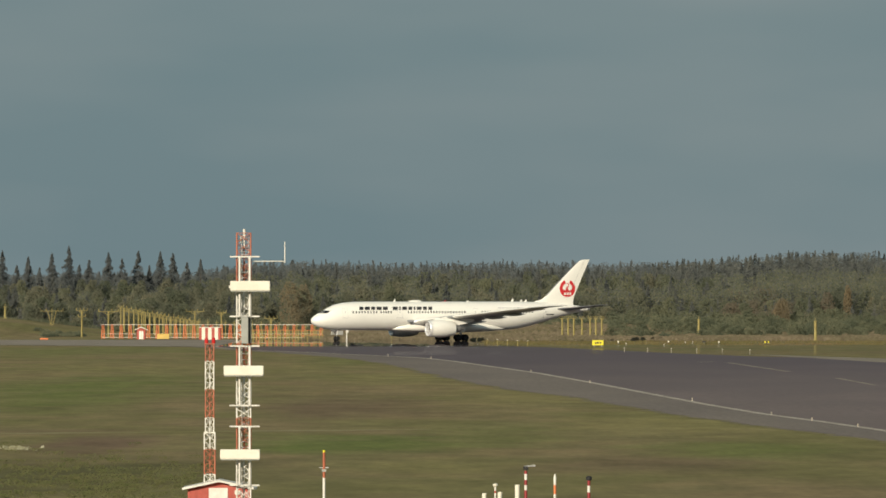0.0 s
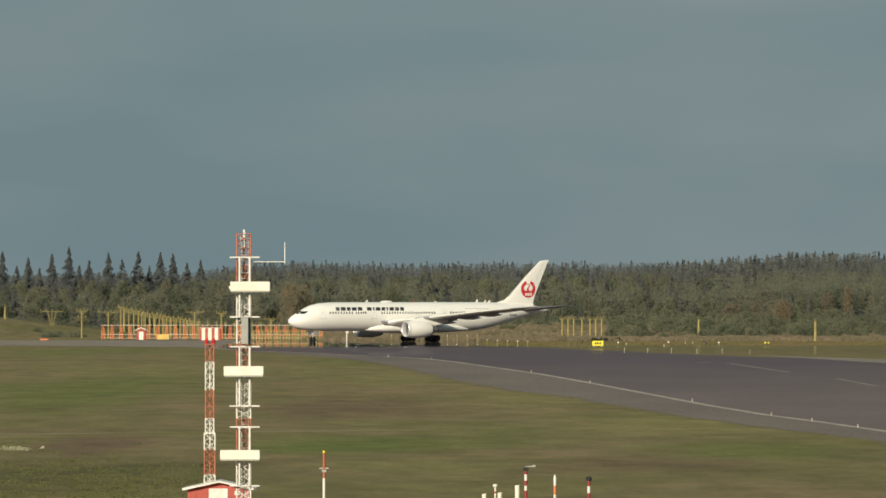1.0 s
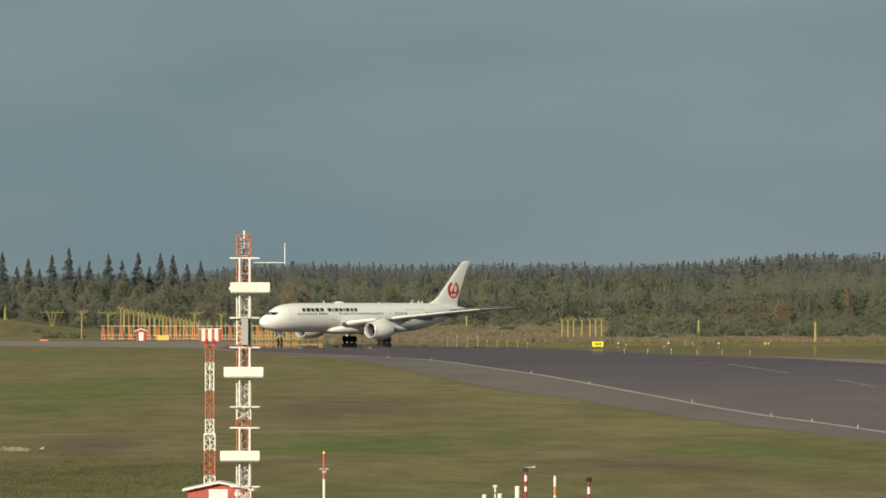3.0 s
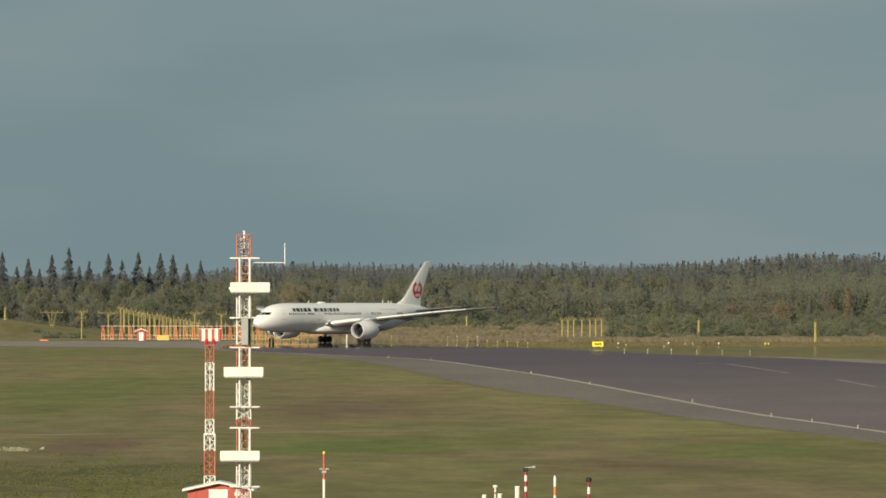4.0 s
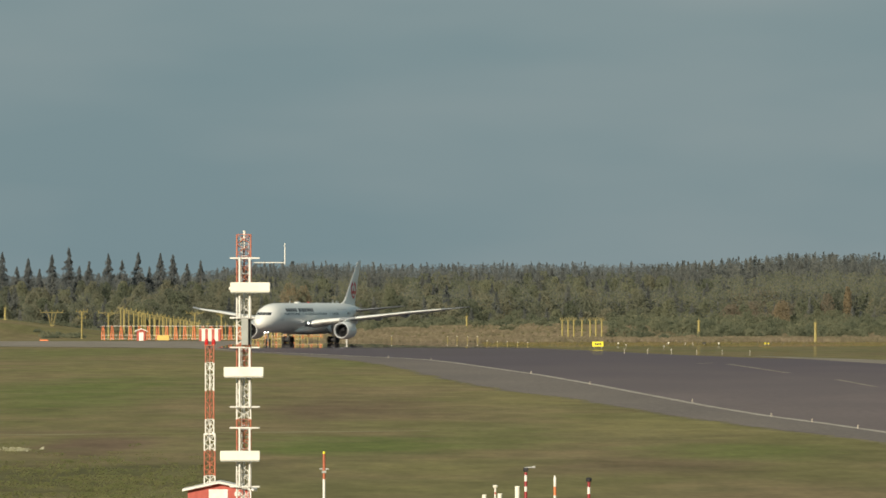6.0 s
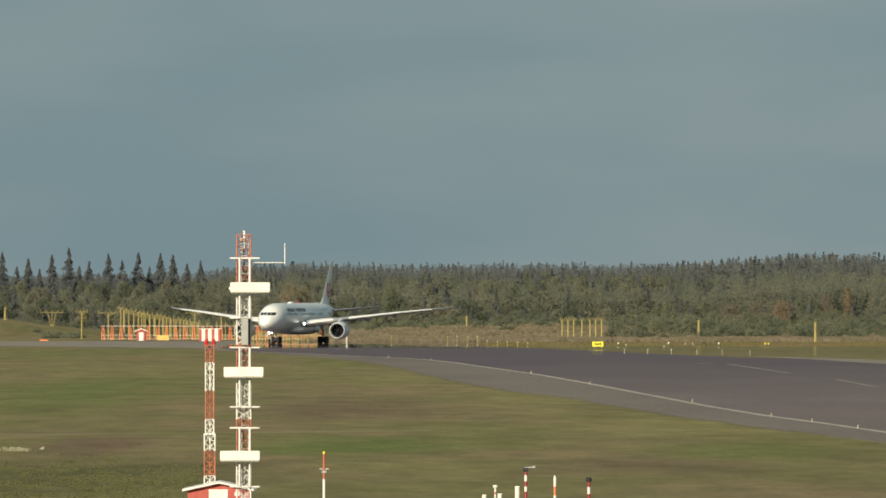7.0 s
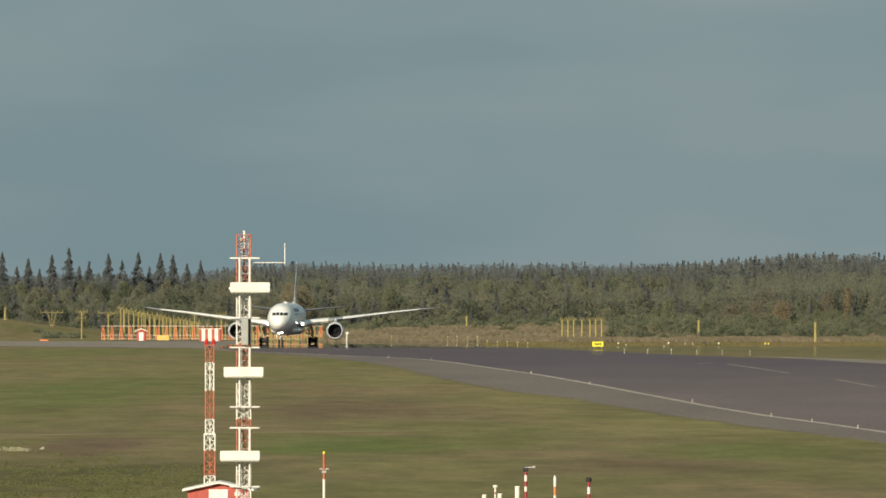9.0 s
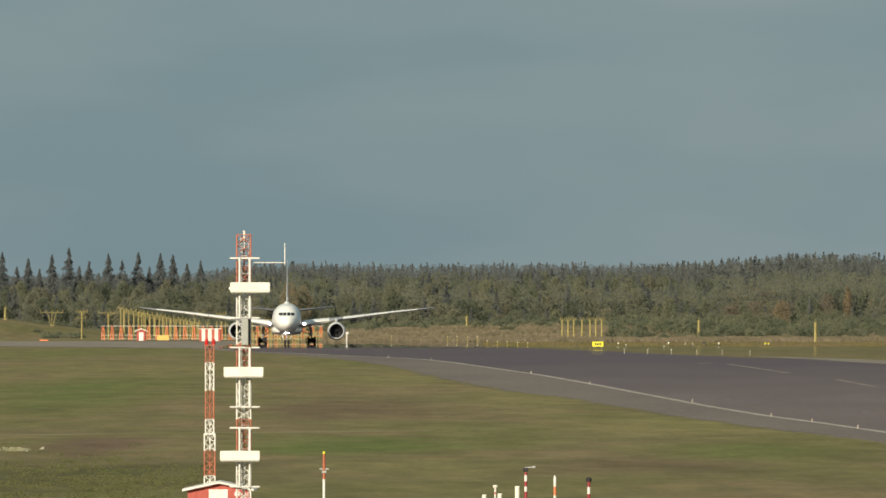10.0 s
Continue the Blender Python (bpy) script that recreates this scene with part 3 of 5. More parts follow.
    # wings
    for side in (1, -1):
        wing = part("wing", wing_geo(side), WING, plane, "grey swept wing with raked tip", smooth=True, sharp=50)
        for a, b in ((3.6, 8.4), (11.2, 15.6), (15.7, 20.6), (20.7, 26.2)):
            part("slat", slat_geo(side, a, b), WHITE, wing, "white leading edge slat", smooth=True)
        for y in (5.9, 13.2, 18.4):
            te = lerp(y, [r[0] for r in WING_ROWS], [r[2] for r in WING_ROWS])
            z = wing_z(y)
            rings = []
            for dx, w, h, dz in ((4.6, 0.03, 0.03, -0.25), (3.6, 0.22, 0.22, -0.36), (1.6, 0.30, 0.34, -0.46), (0.0, 0.26, 0.30, -0.42), (-1.0, 0.14, 0.16, -0.36), (-1.7, 0.02, 0.02, -0.3)):
                rings.append([(te + dx, side * y + w * math.cos(t), z + dz + h * math.sin(t)) for t in (2 * math.pi * i / 12 for i in range(12))])
            part("flap_fairing", Geo().loft(rings), WING, wing, "grey flap track fairing", smooth=True)
        for a, b in ((3.4, 8.6), (10.6, 19.2), (19.6, 25.6)):
            g = Geo()
            k = [r[0] for r in WING_ROWS]
            rings = []
            for i in range(5):
                y = a + (b - a) * i / 4
                te, z = lerp(y, k, [r[2] for r in WING_ROWS]), wing_z(y)
                rings.append([(te + 1.5, side * y, z + 0.02), (te + 0.7, side * y, z + 0.05), (te - 0.25, side * y, z - 0.22), (te + 0.7, side * y, z - 0.16)])
            part("flap", g.loft(rings), WING, wing)
        lamp = part("landing_lamp", Geo().turn(((0.0, 0.02), (0.0, 0.25), (-0.04, 0.26), (-0.06, 0.05)), (10.10, side * 3.42, 3.74), "x", 14, (True, True)), LIGHT, wing, "bright wing root landing lamp", smooth=True)
        # long tube added to hide the lamp from aside, like a narrow beam
        part("added_lamp_tube", Geo().turn(((0.0, 0.30), (1.25, 0.285), (1.25, 0.265), (0.0, 0.265)), (10.06, side * 3.42, 3.74), "x", 16), WING, wing, smooth=True)
        part("tip_lamp", Geo().box((-9.2, side * 29.2, 6.9), (0.35, 0.1, 0.08), 0.02), GLASS, wing)
        # tailplane
        rings = []
        for y, le, te, z, th in ((0.7, -22.6, -28.6, 6.15, 0.11), (4.5, -25.3, -29.7, 6.55, 0.10), (9.3, -28.8, -31.2, 7.08, 0.09), (9.9, -29.8, -31.5, 7.14, 0.06)):
            rings.append([(x, side * y, z + dz) for x, dz in aerofoil(le, te, th)])
        part("tailplane", Geo().loft(rings), BELLY, plane, "dark grey tailplane", smooth=True, sharp=50)
        # engine
        c = (0, side * 9.85, 2.28)
        eng = part("engine", Geo().turn(((9.30, 1.60), (9.0, 1.66), (8.2, 1.76), (7.0, 1.80), (5.6, 1.74), (4.4, 1.55), (3.7, 1.38), (3.7, 1.30), (4.6, 1.36), (6.0, 1.42)), c, "x", 40), WHITE, plane, "white engine nacelle with polished lip", smooth=True, sharp=50)
        part("inlet_lip", Geo().turn(((9.0, 1.675), (9.35, 1.635), (9.52, 1.56), (9.56, 1.49), (9.50, 1.42), (9.2, 1.37), (8.6, 1.36)), c, "x", 40), METAL, eng, "polished metal inlet lip", smooth=True)
        part("inlet_duct", Geo().turn(((8.75, 1.365), (8.2, 1.38), (7.6, 1.40), (7.2, 1.41)), c, "x", 40), BELLY, eng, "grey inlet lining", smooth=True)
        blades = Geo()
        for k in range(18):
            a = 2 * math.pi * k / 18
            e, f = Vector((0, math.cos(a), math.sin(a))), Vector((0, -math.sin(a), math.cos(a)))
            p = [Vector(c) + v for v in (Vector((7.75, 0, 0)) + e * 0.35 - f * 0.06, Vector((7.45, 0, 0)) + e * 0.35 + f * 0.06, Vector((7.35, 0, 0)) + e * 1.38 + f * 0.26, Vector((7.7, 0, 0)) + e * 1.38 - f * 0.0)]
            blades.add(p, [(0, 1, 2, 3)])
        blades.turn(((7.3, 1.41), (7.3, 0.05)), c, "x", 30)
        part("fan", blades, FAN, eng, "dark fan blades")
        part("spinner", Geo().turn(((8.3, 0.02), (8.1, 0.16), (7.8, 0.30), (7.5, 0.36)), c, "x", 20, (True, False)), DARK, eng, "dark spinner cone", smooth=True)
        part("core_exhaust", Geo().turn(((5.0, 1.05), (3.4, 0.92), (2.4, 0.68), (2.4, 0.60), (3.2, 0.62)), c, "x", 28), STRUT, eng, "dark metal core nozzle", smooth=True)
        part("exhaust_plug", Geo().turn(((3.0, 0.45), (2.0, 0.33), (1.2, 0.05)), c, "x", 20, (True, True)), STRUT, eng, smooth=True)
        rings = []
        for x, w, t, b in ((8.2, 0.04, 4.15, 3.95), (7.0, 0.20, 4.42, 3.7), (5.5, 0.28, 4.75, 3.3), (3.5, 0.26, 4.5, 2.9), (1.0, 0.16, 4.3, 3.3), (-0.8, 0.03, 4.2, 3.8)):
            rings.append([(x, c[1] + q * w, z) for q, z in ((-1, b), (1, b), (1, t - 0.1), (0.4, t), (-0.4, t), (-1, t - 0.1))])
        part("pylon", Geo().loft(rings), WHITE, plane, "white engine pylon", smooth=True, sharp=30)
        # main gear
        gear = new("main_gear")
        gear.parent, gear.location = plane, (0, side * 4.9, 0)
        part("strut", Geo().tube((0, 0, 0.75), (0, 0, 2.2), 0.17, n=12).tube((0, 0, 2.0), (0.1, -side * 0.3, 3.6), 0.26, n=12), STRUT, gear, smooth=True)
        part("bogie_beam", Geo().tube((-0.95, 0, 0.69), (0.95, 0, 0.69), 0.14, n=10).tube((-0.74, -0.6, 0.67), (-0.74, 0.6, 0.67), 0.09).tube((0.74, -0.6, 0.67), (0.74, 0.6, 0.67), 0.09), STRUT, gear, smooth=True)
        for x in (-0.74, 0.74):
            part("brake_stack", Geo().tube((x, -0.5, 0.68), (x, 0.5, 0.68), 0.44, n=14), DARK, gear, "dark brake stack between the wheels", smooth=True)
        part("drag_brace", Geo().tube((0, 0, 1.4), (1.9, -side * 0.9, 3.0), 0.09).tube((0, 0, 1.5), (-0.2, -side * 1.9, 2.6), 0.09), STRUT, gear)
        part("gear_door", Geo().box((0.1, side * 0.75, 2.5), (1.7, 0.06, 1.4), 0.02), WHITE, gear, "white gear door")
        for x in (-0.74, 0.74):
            for y in (-0.62, 0.62):
                ob, hub = wheel("wheel", gear, (x, y, 0.69), 0.69, 0.54)
                me = mesh_of("hub", hub, RIM)
                # the hub shares the wheel's mesh, so that the piece turns as one
                join_into(ob, me)
                WHEELS.append((ob, (x, y, 0.69), 0.69))
    # fin
    rings = []
    for z, le, te, th in ((7.0, -18.2, -27.6, 0.07), (7.75, -18.6, -27.5, 0.06), (8.3, -20.4, -27.6, 0.065), (9.2, -21.5, -27.9, 0.066), (13.0, -25.3, -29.6, 0.064), (16.0, -28.55, -31.0, 0.06), (16.45, -29.25, -31.25, 0.05), (16.6, -30.2, -31.3, 0.03)):
        rings.append([(x, dz, z) for x, dz in aerofoil(le, te, th)])
    fin = part("fin", Geo().loft(rings), WHITE, plane, "white fin with red round emblem", smooth=True, sharp=50)
    rings = []
    for z, le, te, th in ((9.0, -21.28, -27.83, 0.066), (13.0, -25.3, -29.6, 0.064), (16.0, -28.55, -31.0, 0.06)):
        sec = aerofoil(le, te, th)
        k = len(sec)
        nose = [sec[j] for j in (1, 0, k - 1)]
        rings.append([(x + 0.035, dz * 1.08, z) for x, dz in nose] + [(x - 0.05, dz * 0.9, z) for x, dz in reversed(nose)])
    part("leading_edge", Geo().loft(rings), WING, fin, "grey metal leading edge", smooth=True)
    for side in (1, -1):
        build_emblem(fin, side)
        part("rudder_seam", Geo().add([(-25.9, side * 0.25, 8.2), (-25.83, side * 0.25, 8.2), (-29.95, side * 0.10, 16.2), (-30.0, side * 0.10, 16.2)], [(0, 1, 2, 3)]), SEAM, fin)
    # nose gear
    ng = new("nose_gear")
    ng.parent, ng.location = plane, (25.83, 0, 0)
    part("strut", Geo().tube((0, 0, 0.5), (0, 0, 1.35), 0.10, n=12).tube((0, 0, 1.2), (-0.25, 0, 2.4), 0.15, n=12).tube((0, -0.42, 0.51), (0, 0.42, 0.51), 0.07).tube((0.1, 0, 1.1), (1.1, 0, 2.2), 0.05), STRUT, ng, smooth=True)
    for y in (-0.8, 0.8):
        part("gear_door", Geo().box((-0.2, y, 1.72), (1.9, 0.05, 0.8), 0.02), WHITE, ng, "white nose gear door")
    for y in (-0.27, 0.27):
        part("taxi_lamp", Geo().turn(((0.0, 0.02), (0.0, 0.20), (-0.04, 0.21), (-0.1, 0.05)), (26.0, y, 1.95), "x", 14, (True, True)), LIGHT, plane, "bright taxi lamp above the nose wheels", smooth=True)
        # tube added so that the taxi lamp shows only from ahead
        part("added_taxi_lamp_tube", Geo().turn(((-0.12, 0.08), (-0.04, 0.24), (0.95, 0.235), (0.95, 0.212), (0.0, 0.212)), (26.0, y, 1.95), "x", 16), STRUT, plane, smooth=True)
    for y in (-0.34, 0.34):
        ob, hub = wheel("wheel", ng, (0, y, 0.51), 0.51, 0.36)
        join_into(ob, mesh_of("hub", hub, RIM))
        WHEELS.append((ob, (0, y, 0.51), 0.51))
    # the body sits a little higher over its wheels, on the extended legs
    for ob in plane.children:
        if ob.name.split(".")[0] not in ("main_gear", "nose_gear"):
            ob.location.z += BODY_UP
    return plane, ng


def join_into(ob, me):
    """Adds the faces of me, with its material, to ob's mesh."""
    base = ob.data
    bm = bmesh.new()
    bm.from_mesh(base)
    k = len(bm.faces)
    bm.from_mesh(me)
    bm.faces.ensure_lookup_table()
    for f in bm.faces[k:]:
        f.material_index = 1
    base.materials.append(me.materials[0])
    bm.to_mesh(base)
    bm.free()


def build_emblem(fin, side):
    """A red ring, open at the top, filled below, with a white hooked stroke, on the fin's side."""
    cx, cz, r = -26.2, 10.55, 1.80

    def fin_y(x, z):
        le, te = lerp(z, (8.3, 9.2, 13.0), (-20.4, -21.5, -25.3)), lerp(z, (8.3, 9.2, 13.0), (-27.6, -27.9, -29.6))
        t = min(0.98, max(0.02, (le - x) / (le - te)))
        return 0.066 * (le - te) * (1.48 * math.sqrt(t) - 0.63 * t - 1.76 * t * t + 1.42 * t ** 3 - 0.51 * t ** 4) * (1.0 if side > 0 else 0.8)
    g = Geo()
    rows = 36
    for i in range(rows):
        a0, a1 = (math.radians(110 + 320 * k / rows) for k in (i, i + 1))
        pts = []
        for a in (a0, a1):
            low = max(0.0, -math.sin(a))
            thick = r * (0.38 + 0.50 * low ** 1.2)
            for q in (r, r - thick * 0.5, r - thick):
                x, z = cx + q * math.cos(a), cz + q * math.sin(a)
                pts.append((x, side * (fin_y(x, z) + 0.02), z))
        g.add(pts, [(0, 1, 4, 3), (1, 2, 5, 4)])
    part("emblem", g, RED, fin, "red round emblem")
    g = Geo()
    path = ((0.0, -0.55), (0.15, -0.1), (0.05, 0.3), (-0.25, 0.55), (-0.2, 0.95), (0.1, 1.1), (0.5, 1.0))
    for (a, b), (c, d), w in zip(path, path[1:], (0.60, 0.42, 0.28, 0.24, 0.24, 0.2)):
        g.add([(x, side * (fin_y(x, z) + 0.025), z) for x, z in ((cx + a - w / 2, cz + b), (cx + a + w / 2, cz + b), (cx + c + w / 2, cz + d), (cx + c - w / 2, cz + d))], [(0, 1, 2, 3)])
    part("emblem_stroke", g, RED, fin)
    g = Geo()
    for dx in (-0.62, 0.0, 0.62):
        g.add([(x, side * (fin_y(x, z) + 0.03), z) for x, z in ((cx + dx - 0.22, cz - 1.35), (cx + dx + 0.22, cz - 1.35), (cx + dx + 0.16, cz - 0.85), (cx + dx - 0.28, cz - 0.85))], [(0, 1, 2, 3)])
    part("emblem_bars", g, WHITE, fin, "small white bars")


AIRLINER, NOSE_GEAR = build_airliner()


# ---- the glide-path mast and its neighbours, on the near grass ----
def lattice(g_of, x, y, half, bands, step, r=0.04, brace=0.020):
    """A three-legged lattice in painted bands; g_of(material index) gives the mesh that takes each band."""
    legs = [(x - half, y - half * 0.6), (x + half, y - half * 0.6), (x, y + half)]
    for (b0, b1, m) in bands:
        g = g_of(m)
        for lx, ly in legs:
            g.tube((lx, ly, b0), (lx, ly, b1), r, n=6)
        k = max(1, int(round((b1 - b0) / step)))
        for i in range(k):
            a, b = b0 + (b1 - b0) * i / k, b0 + (b1 - b0) * (i + 1) / k
            for p in range(3):
                q = (p + 1) % 3
                if p == 0:
                    g.tube((*legs[p], a), (*legs[q], b), brace, n=4)
                    g.tube((*legs[q], a), (*legs[p], b), brace, n=4)
                elif i % 2 == 0:
                    g.tube((*legs[p], a), (*legs[q], b), brace * 0.8, n=4)
                else:
                    g.tube((*legs[q], a), (*legs[p], b), brace * 0.8, n=4)
                if i == k - 1:
                    g.tube((*legs[p], b), (*legs[q], b), brace, n=4)


def banded(name, label, category, x, y, z0, bands, half, step, r=0.042):
    t = thing(name, label, category, at=(x, y, z0))
    for a, b, m in bands:
        g = Geo()
        lattice(lambda _: g, 0, 0, half, ((a - z0, b - z0, m),), step, r)
        part("lattice_section", g, MAST_RED if m else MAST_WHITE, t, "red lattice section" if m else "white lattice section")
    return t


GP_X, GP_Y, S = -10.22, 435.0, 0.029


def mast_z(v):
    return 9.6 - (v - 520) * S


def build_glide_mast():
    z0 = level(GP_Y)
    t = banded("glide_path_mast", "red and white lattice antenna mast with three cream boxes", "antenna mast", GP_X, GP_Y, z0,
               ((z0, mast_z(804), 0), (mast_z(804), mast_z(742), 1), (mast_z(742), mast_z(660), 0), (mast_z(660), mast_z(610), 1), (mast_z(610), mast_z(516), 0), (mast_z(516), mast_z(415), 1)), 0.355, 0.50)
    base = z0

    def loc(brg, elv):
        return ((brg - 784) * S - GP_X, mast_z(elv) - base)
    for cx, cy, above, below in ((443.5, 508.5, 51.5, 54), (432, 658, 43, 62), (425.5, 806, 49, 55)):
        x, z = loc(cx, cy)
        box = part("antenna_box", Geo().box((x, -0.78, z), (2.04, 0.42, 0.50), 0.03), CREAM, t, "cream antenna radome box")
        part("box_trim", Geo().box((x, -0.78, z - 0.275), (1.98, 0.36, 0.04)), CABINET, box)
        if above > 51:
            part("bracket", Geo().box((x - 1.06, -0.7, z - 0.05), (0.07, 0.12, 0.14)), MAST_WHITE, box)
        for brg in (424.5, 442.5):
            u, w0 = loc(brg, cy - above)
            _, w1 = loc(brg, cy + below)
            part("support_pipe", Geo().tube((u, -0.52, w0), (u, -0.52, w1), 0.055, n=10), MAST_WHITE, t, "white vertical support pipe", smooth=True)
            for w in (w0 - 0.05, w1 + 0.05):
                part("clamp", Geo().box((u, -0.44, w), (0.16, 0.2, 0.1)), GALV, t)
        for elv in (cy - above, cy + below):
            a, w = loc(407, elv)
            b, _ = loc(460, elv)
            part("cross_bar", Geo().box(((a + b) / 2, -0.47, w), (b - a, 0.08, 0.075), 0.01), MAST_WHITE, t, "white cross bar")
    a, w = loc(446, 465)
    b, _ = loc(505, 465)
    part("antenna_arm", Geo().tube((a, -0.2, w), (b, -0.2, w), 0.026, n=8), MAST_WHITE, t)
    part("whip_antenna", Geo().tube((b - 0.02, -0.2, w - 0.08), (b - 0.02, -0.2, loc(0, 430.5)[1]), 0.032, 0.024, n=8), MAST_WHITE, t, "white vertical whip antenna")
    x, z = loc(434, 587)
    cab = part("cabinet", Geo().box((x, -0.72, z), (0.36, 0.32, 1.36), 0.02), CABINET, t, "grey electrical cabinet")
    part("cabinet_cap", Geo().box((x, -0.72, z + 0.70), (0.42, 0.38, 0.05), 0.01), GALV, cab)
    part("cable_duct", Geo().box((x + 0.22, -0.60, z), (0.10, 0.2, 1.30)), DARK, cab)
    part("ladder", ladder_geo(0.06, 0.12, 0.2, mast_z(424) - base), GALV, t, "narrow ladder")
    for v in (424, 432, 440, 448, 470, 485, 550, 680, 700, 760, 780, 840):
        part("ladder_hoop", Geo().tube((-0.2, -0.1, mast_z(v) - base), (0.3, -0.1, mast_z(v) - base), 0.02, n=5).tube((-0.2, -0.1, mast_z(v) - base), (-0.12, 0.15, mast_z(v) - base), 0.02, n=5).tube((0.3, -0.1, mast_z(v) - base), (0.24, 0.15, mast_z(v) - base), 0.02, n=5), GALV, t)
    x, z = loc(432.5, 424)
    part("lightning_rod", Geo().tube((x, 0, z - 0.5), (x, 0, z + 0.42), 0.04, n=8).tube((x, 0, z + 0.1), (x, 0, z + 0.46), 0.07, n=8), MAST_WHITE, t)
    part("top_lamp", Geo().tube((x - 0.16, -0.1, z - 0.25), (x - 0.16, -0.1, z + 0.1), 0.06, n=10), CABINET, t, smooth=True)
    part("concrete_footing", Geo().box((0, 0, 0.1), (1.6, 1.6, 0.3), 0.03), SHOULDER, t)


def ladder_geo(x, y, z0, z1):
    g = Geo()
    for s in (-0.17, 0.17):
        g.box((x + s, y, (z0 + z1) / 2), (0.035, 0.05, z1 - z0))
    k = int((z1 - z0) / 0.3)
    for i in range(k):
        g.box((x, y, z0 + 0.15 + i * 0.3), (0.34, 0.03, 0.03))
    return g


build_glide_mast()


def build_side_mast():
    y = 439.0
    s = y / 15000
    z0 = level(y)

    def zz(v):
        return 9.6 - (v - 520) * s
    x = (371.3 - 784) * s
    t = banded("lamp_mast", "slim red and white lattice obstruction-light mast", "lattice mast", x, y, z0,
               ((zz(768), zz(742), 0), (zz(742), zz(692), 1), (zz(692), zz(642), 0), (zz(642), zz(612), 1)), 0.215, 0.42, 0.034)
    for a, b, m in ((z0, zz(842), 0), (zz(842), zz(798), 1), (zz(798), zz(768), 0)):
        g = Geo()
        lattice(lambda _: g, 0, 0, 0.275, ((a - z0, b - z0, m),), 0.46, 0.038)
        part("lattice_section", g, MAST_RED if m else MAST_WHITE, t, "red lattice section" if m else "white lattice section")
    part("top_plate", Geo().box((0, 0, zz(611) - z0), (0.55, 0.5, 0.05)), MAST_RED, t)
    part("joint_frame", Geo().box((0, -0.16, zz(768) - z0), (0.6, 0.06, 0.07)), MAST_WHITE, t)
    for dx in (-0.17, 0.2):
        lamp = part("obstruction_lamp", Geo().turn(((0, 0.085), (0.04, 0.10), (0.2, 0.10), (0.28, 0.07), (0.31, 0.02)), (dx, -0.05, zz(610.5) - z0), "z", 14, (True, True)), LAMP_RED, t, "red obstruction lamp", smooth=True)
        part("lamp_base", Geo().tube((dx, -0.05, zz(612) - z0), (dx, -0.05, zz(610) - z0), 0.11, n=12), GALV, lamp)


build_side_mast()


def build_cabin():
    """The small red equipment cabin at the masts' foot, its gable towards the runway view."""
    y = 437.0
    s = y / 15000
    z0 = level(y)

    def zz(v):
        return 9.6 - (v - 520) * s - z0
    cx = (388 - 784) * s
    t = thing("equipment_cabin", "small red boarded cabin with white door and pale gabled roof", "hut", at=(cx, y, z0))
    w, d, eave, apex = 1.62, 2.6, zz(868), zz(856)
    g = Geo().add([(-w, 0, 0), (w, 0, 0), (w, 0, eave), (0, 0, apex), (-w, 0, eave), (-w, d, 0), (w, d, 0), (w, d, eave), (0, d, apex), (-w, d, eave)],
                  [(0, 1, 2, 3, 4), (9, 8, 7, 6, 5), (0, 4, 9, 5), (1, 6, 7, 2), (0, 5, 6, 1), (4, 3, 8, 9), (3, 2, 7, 8)])
    body = part("wall", g, HUT_RED, t, "red boarded wall")
    for i in range(11):
        x = -1.5 + i * 0.3
        part("batten", Geo().box((x, -0.015, eave / 2), (0.04, 0.03, eave)), HUT_RED, body)
    slope = (apex - eave) / w
    for sgn in (-1, 1):
        e = w + 0.28
        p = []
        for yy in (-0.35, d + 0.3):
            for x, zt in ((0, apex + 0.02), (sgn * e, apex + 0.02 - slope * e)):
                p += [(x, yy, zt), (x, yy, zt + 0.11)]
        part("roof_slope", Geo().add(p, [(0, 1, 3, 2), (4, 6, 7, 5), (1, 5, 7, 3), (0, 2, 6, 4), (2, 3, 7, 6), (0, 4, 5, 1)]), MAST_WHITE, t, "pale sheet roof slope")
    part("door", Geo().box(((386.5 - 784) * s - cx, -0.03, zz(866) - 1.0), (0.98, 0.06, 2.0), 0.015), MAST_WHITE, t, "white panel door")
    part("vent", Geo().box((0.95, -0.04, zz(874)), (0.3, 0.06, 0.22), 0.01), MAST_WHITE, t)


build_cabin()


def post(brg, top, width, bands, label, kind_name="marker_post", d=420.0, extra=None):
    """A slim banded post on the near grass; bands are (top, bottom, material)."""
    s = d / 15000
    z0 = level(d)
    x = (brg - 784) * s
    t = thing(kind_name, label, "post", at=(x, d, z0))
    r = width * s / 2
    for a, b, m in bands:
        za = 9.6 - (a - 520) * s - z0
        zb = 0.0 if b is None else 9.6 - (b - 520) * s - z0
        part("pole_section", Geo().tube((0, 0, zb), (0, 0, za), r, n=10), m, t, smooth=True)
    if extra:
        extra(t, 9.6 - (top - 520) * s - z0, s)
    return t


def cross_arm(t, z, s):
    part("cross_arm", Geo().box((0, 0, z - 33 * s), (16 * s, 0.05, 0.05)), GALV, t)
    part("bracket", Geo().box((0, -0.06, z - 38 * s), (8 * s, 0.1, 0.12)), CABINET, t)


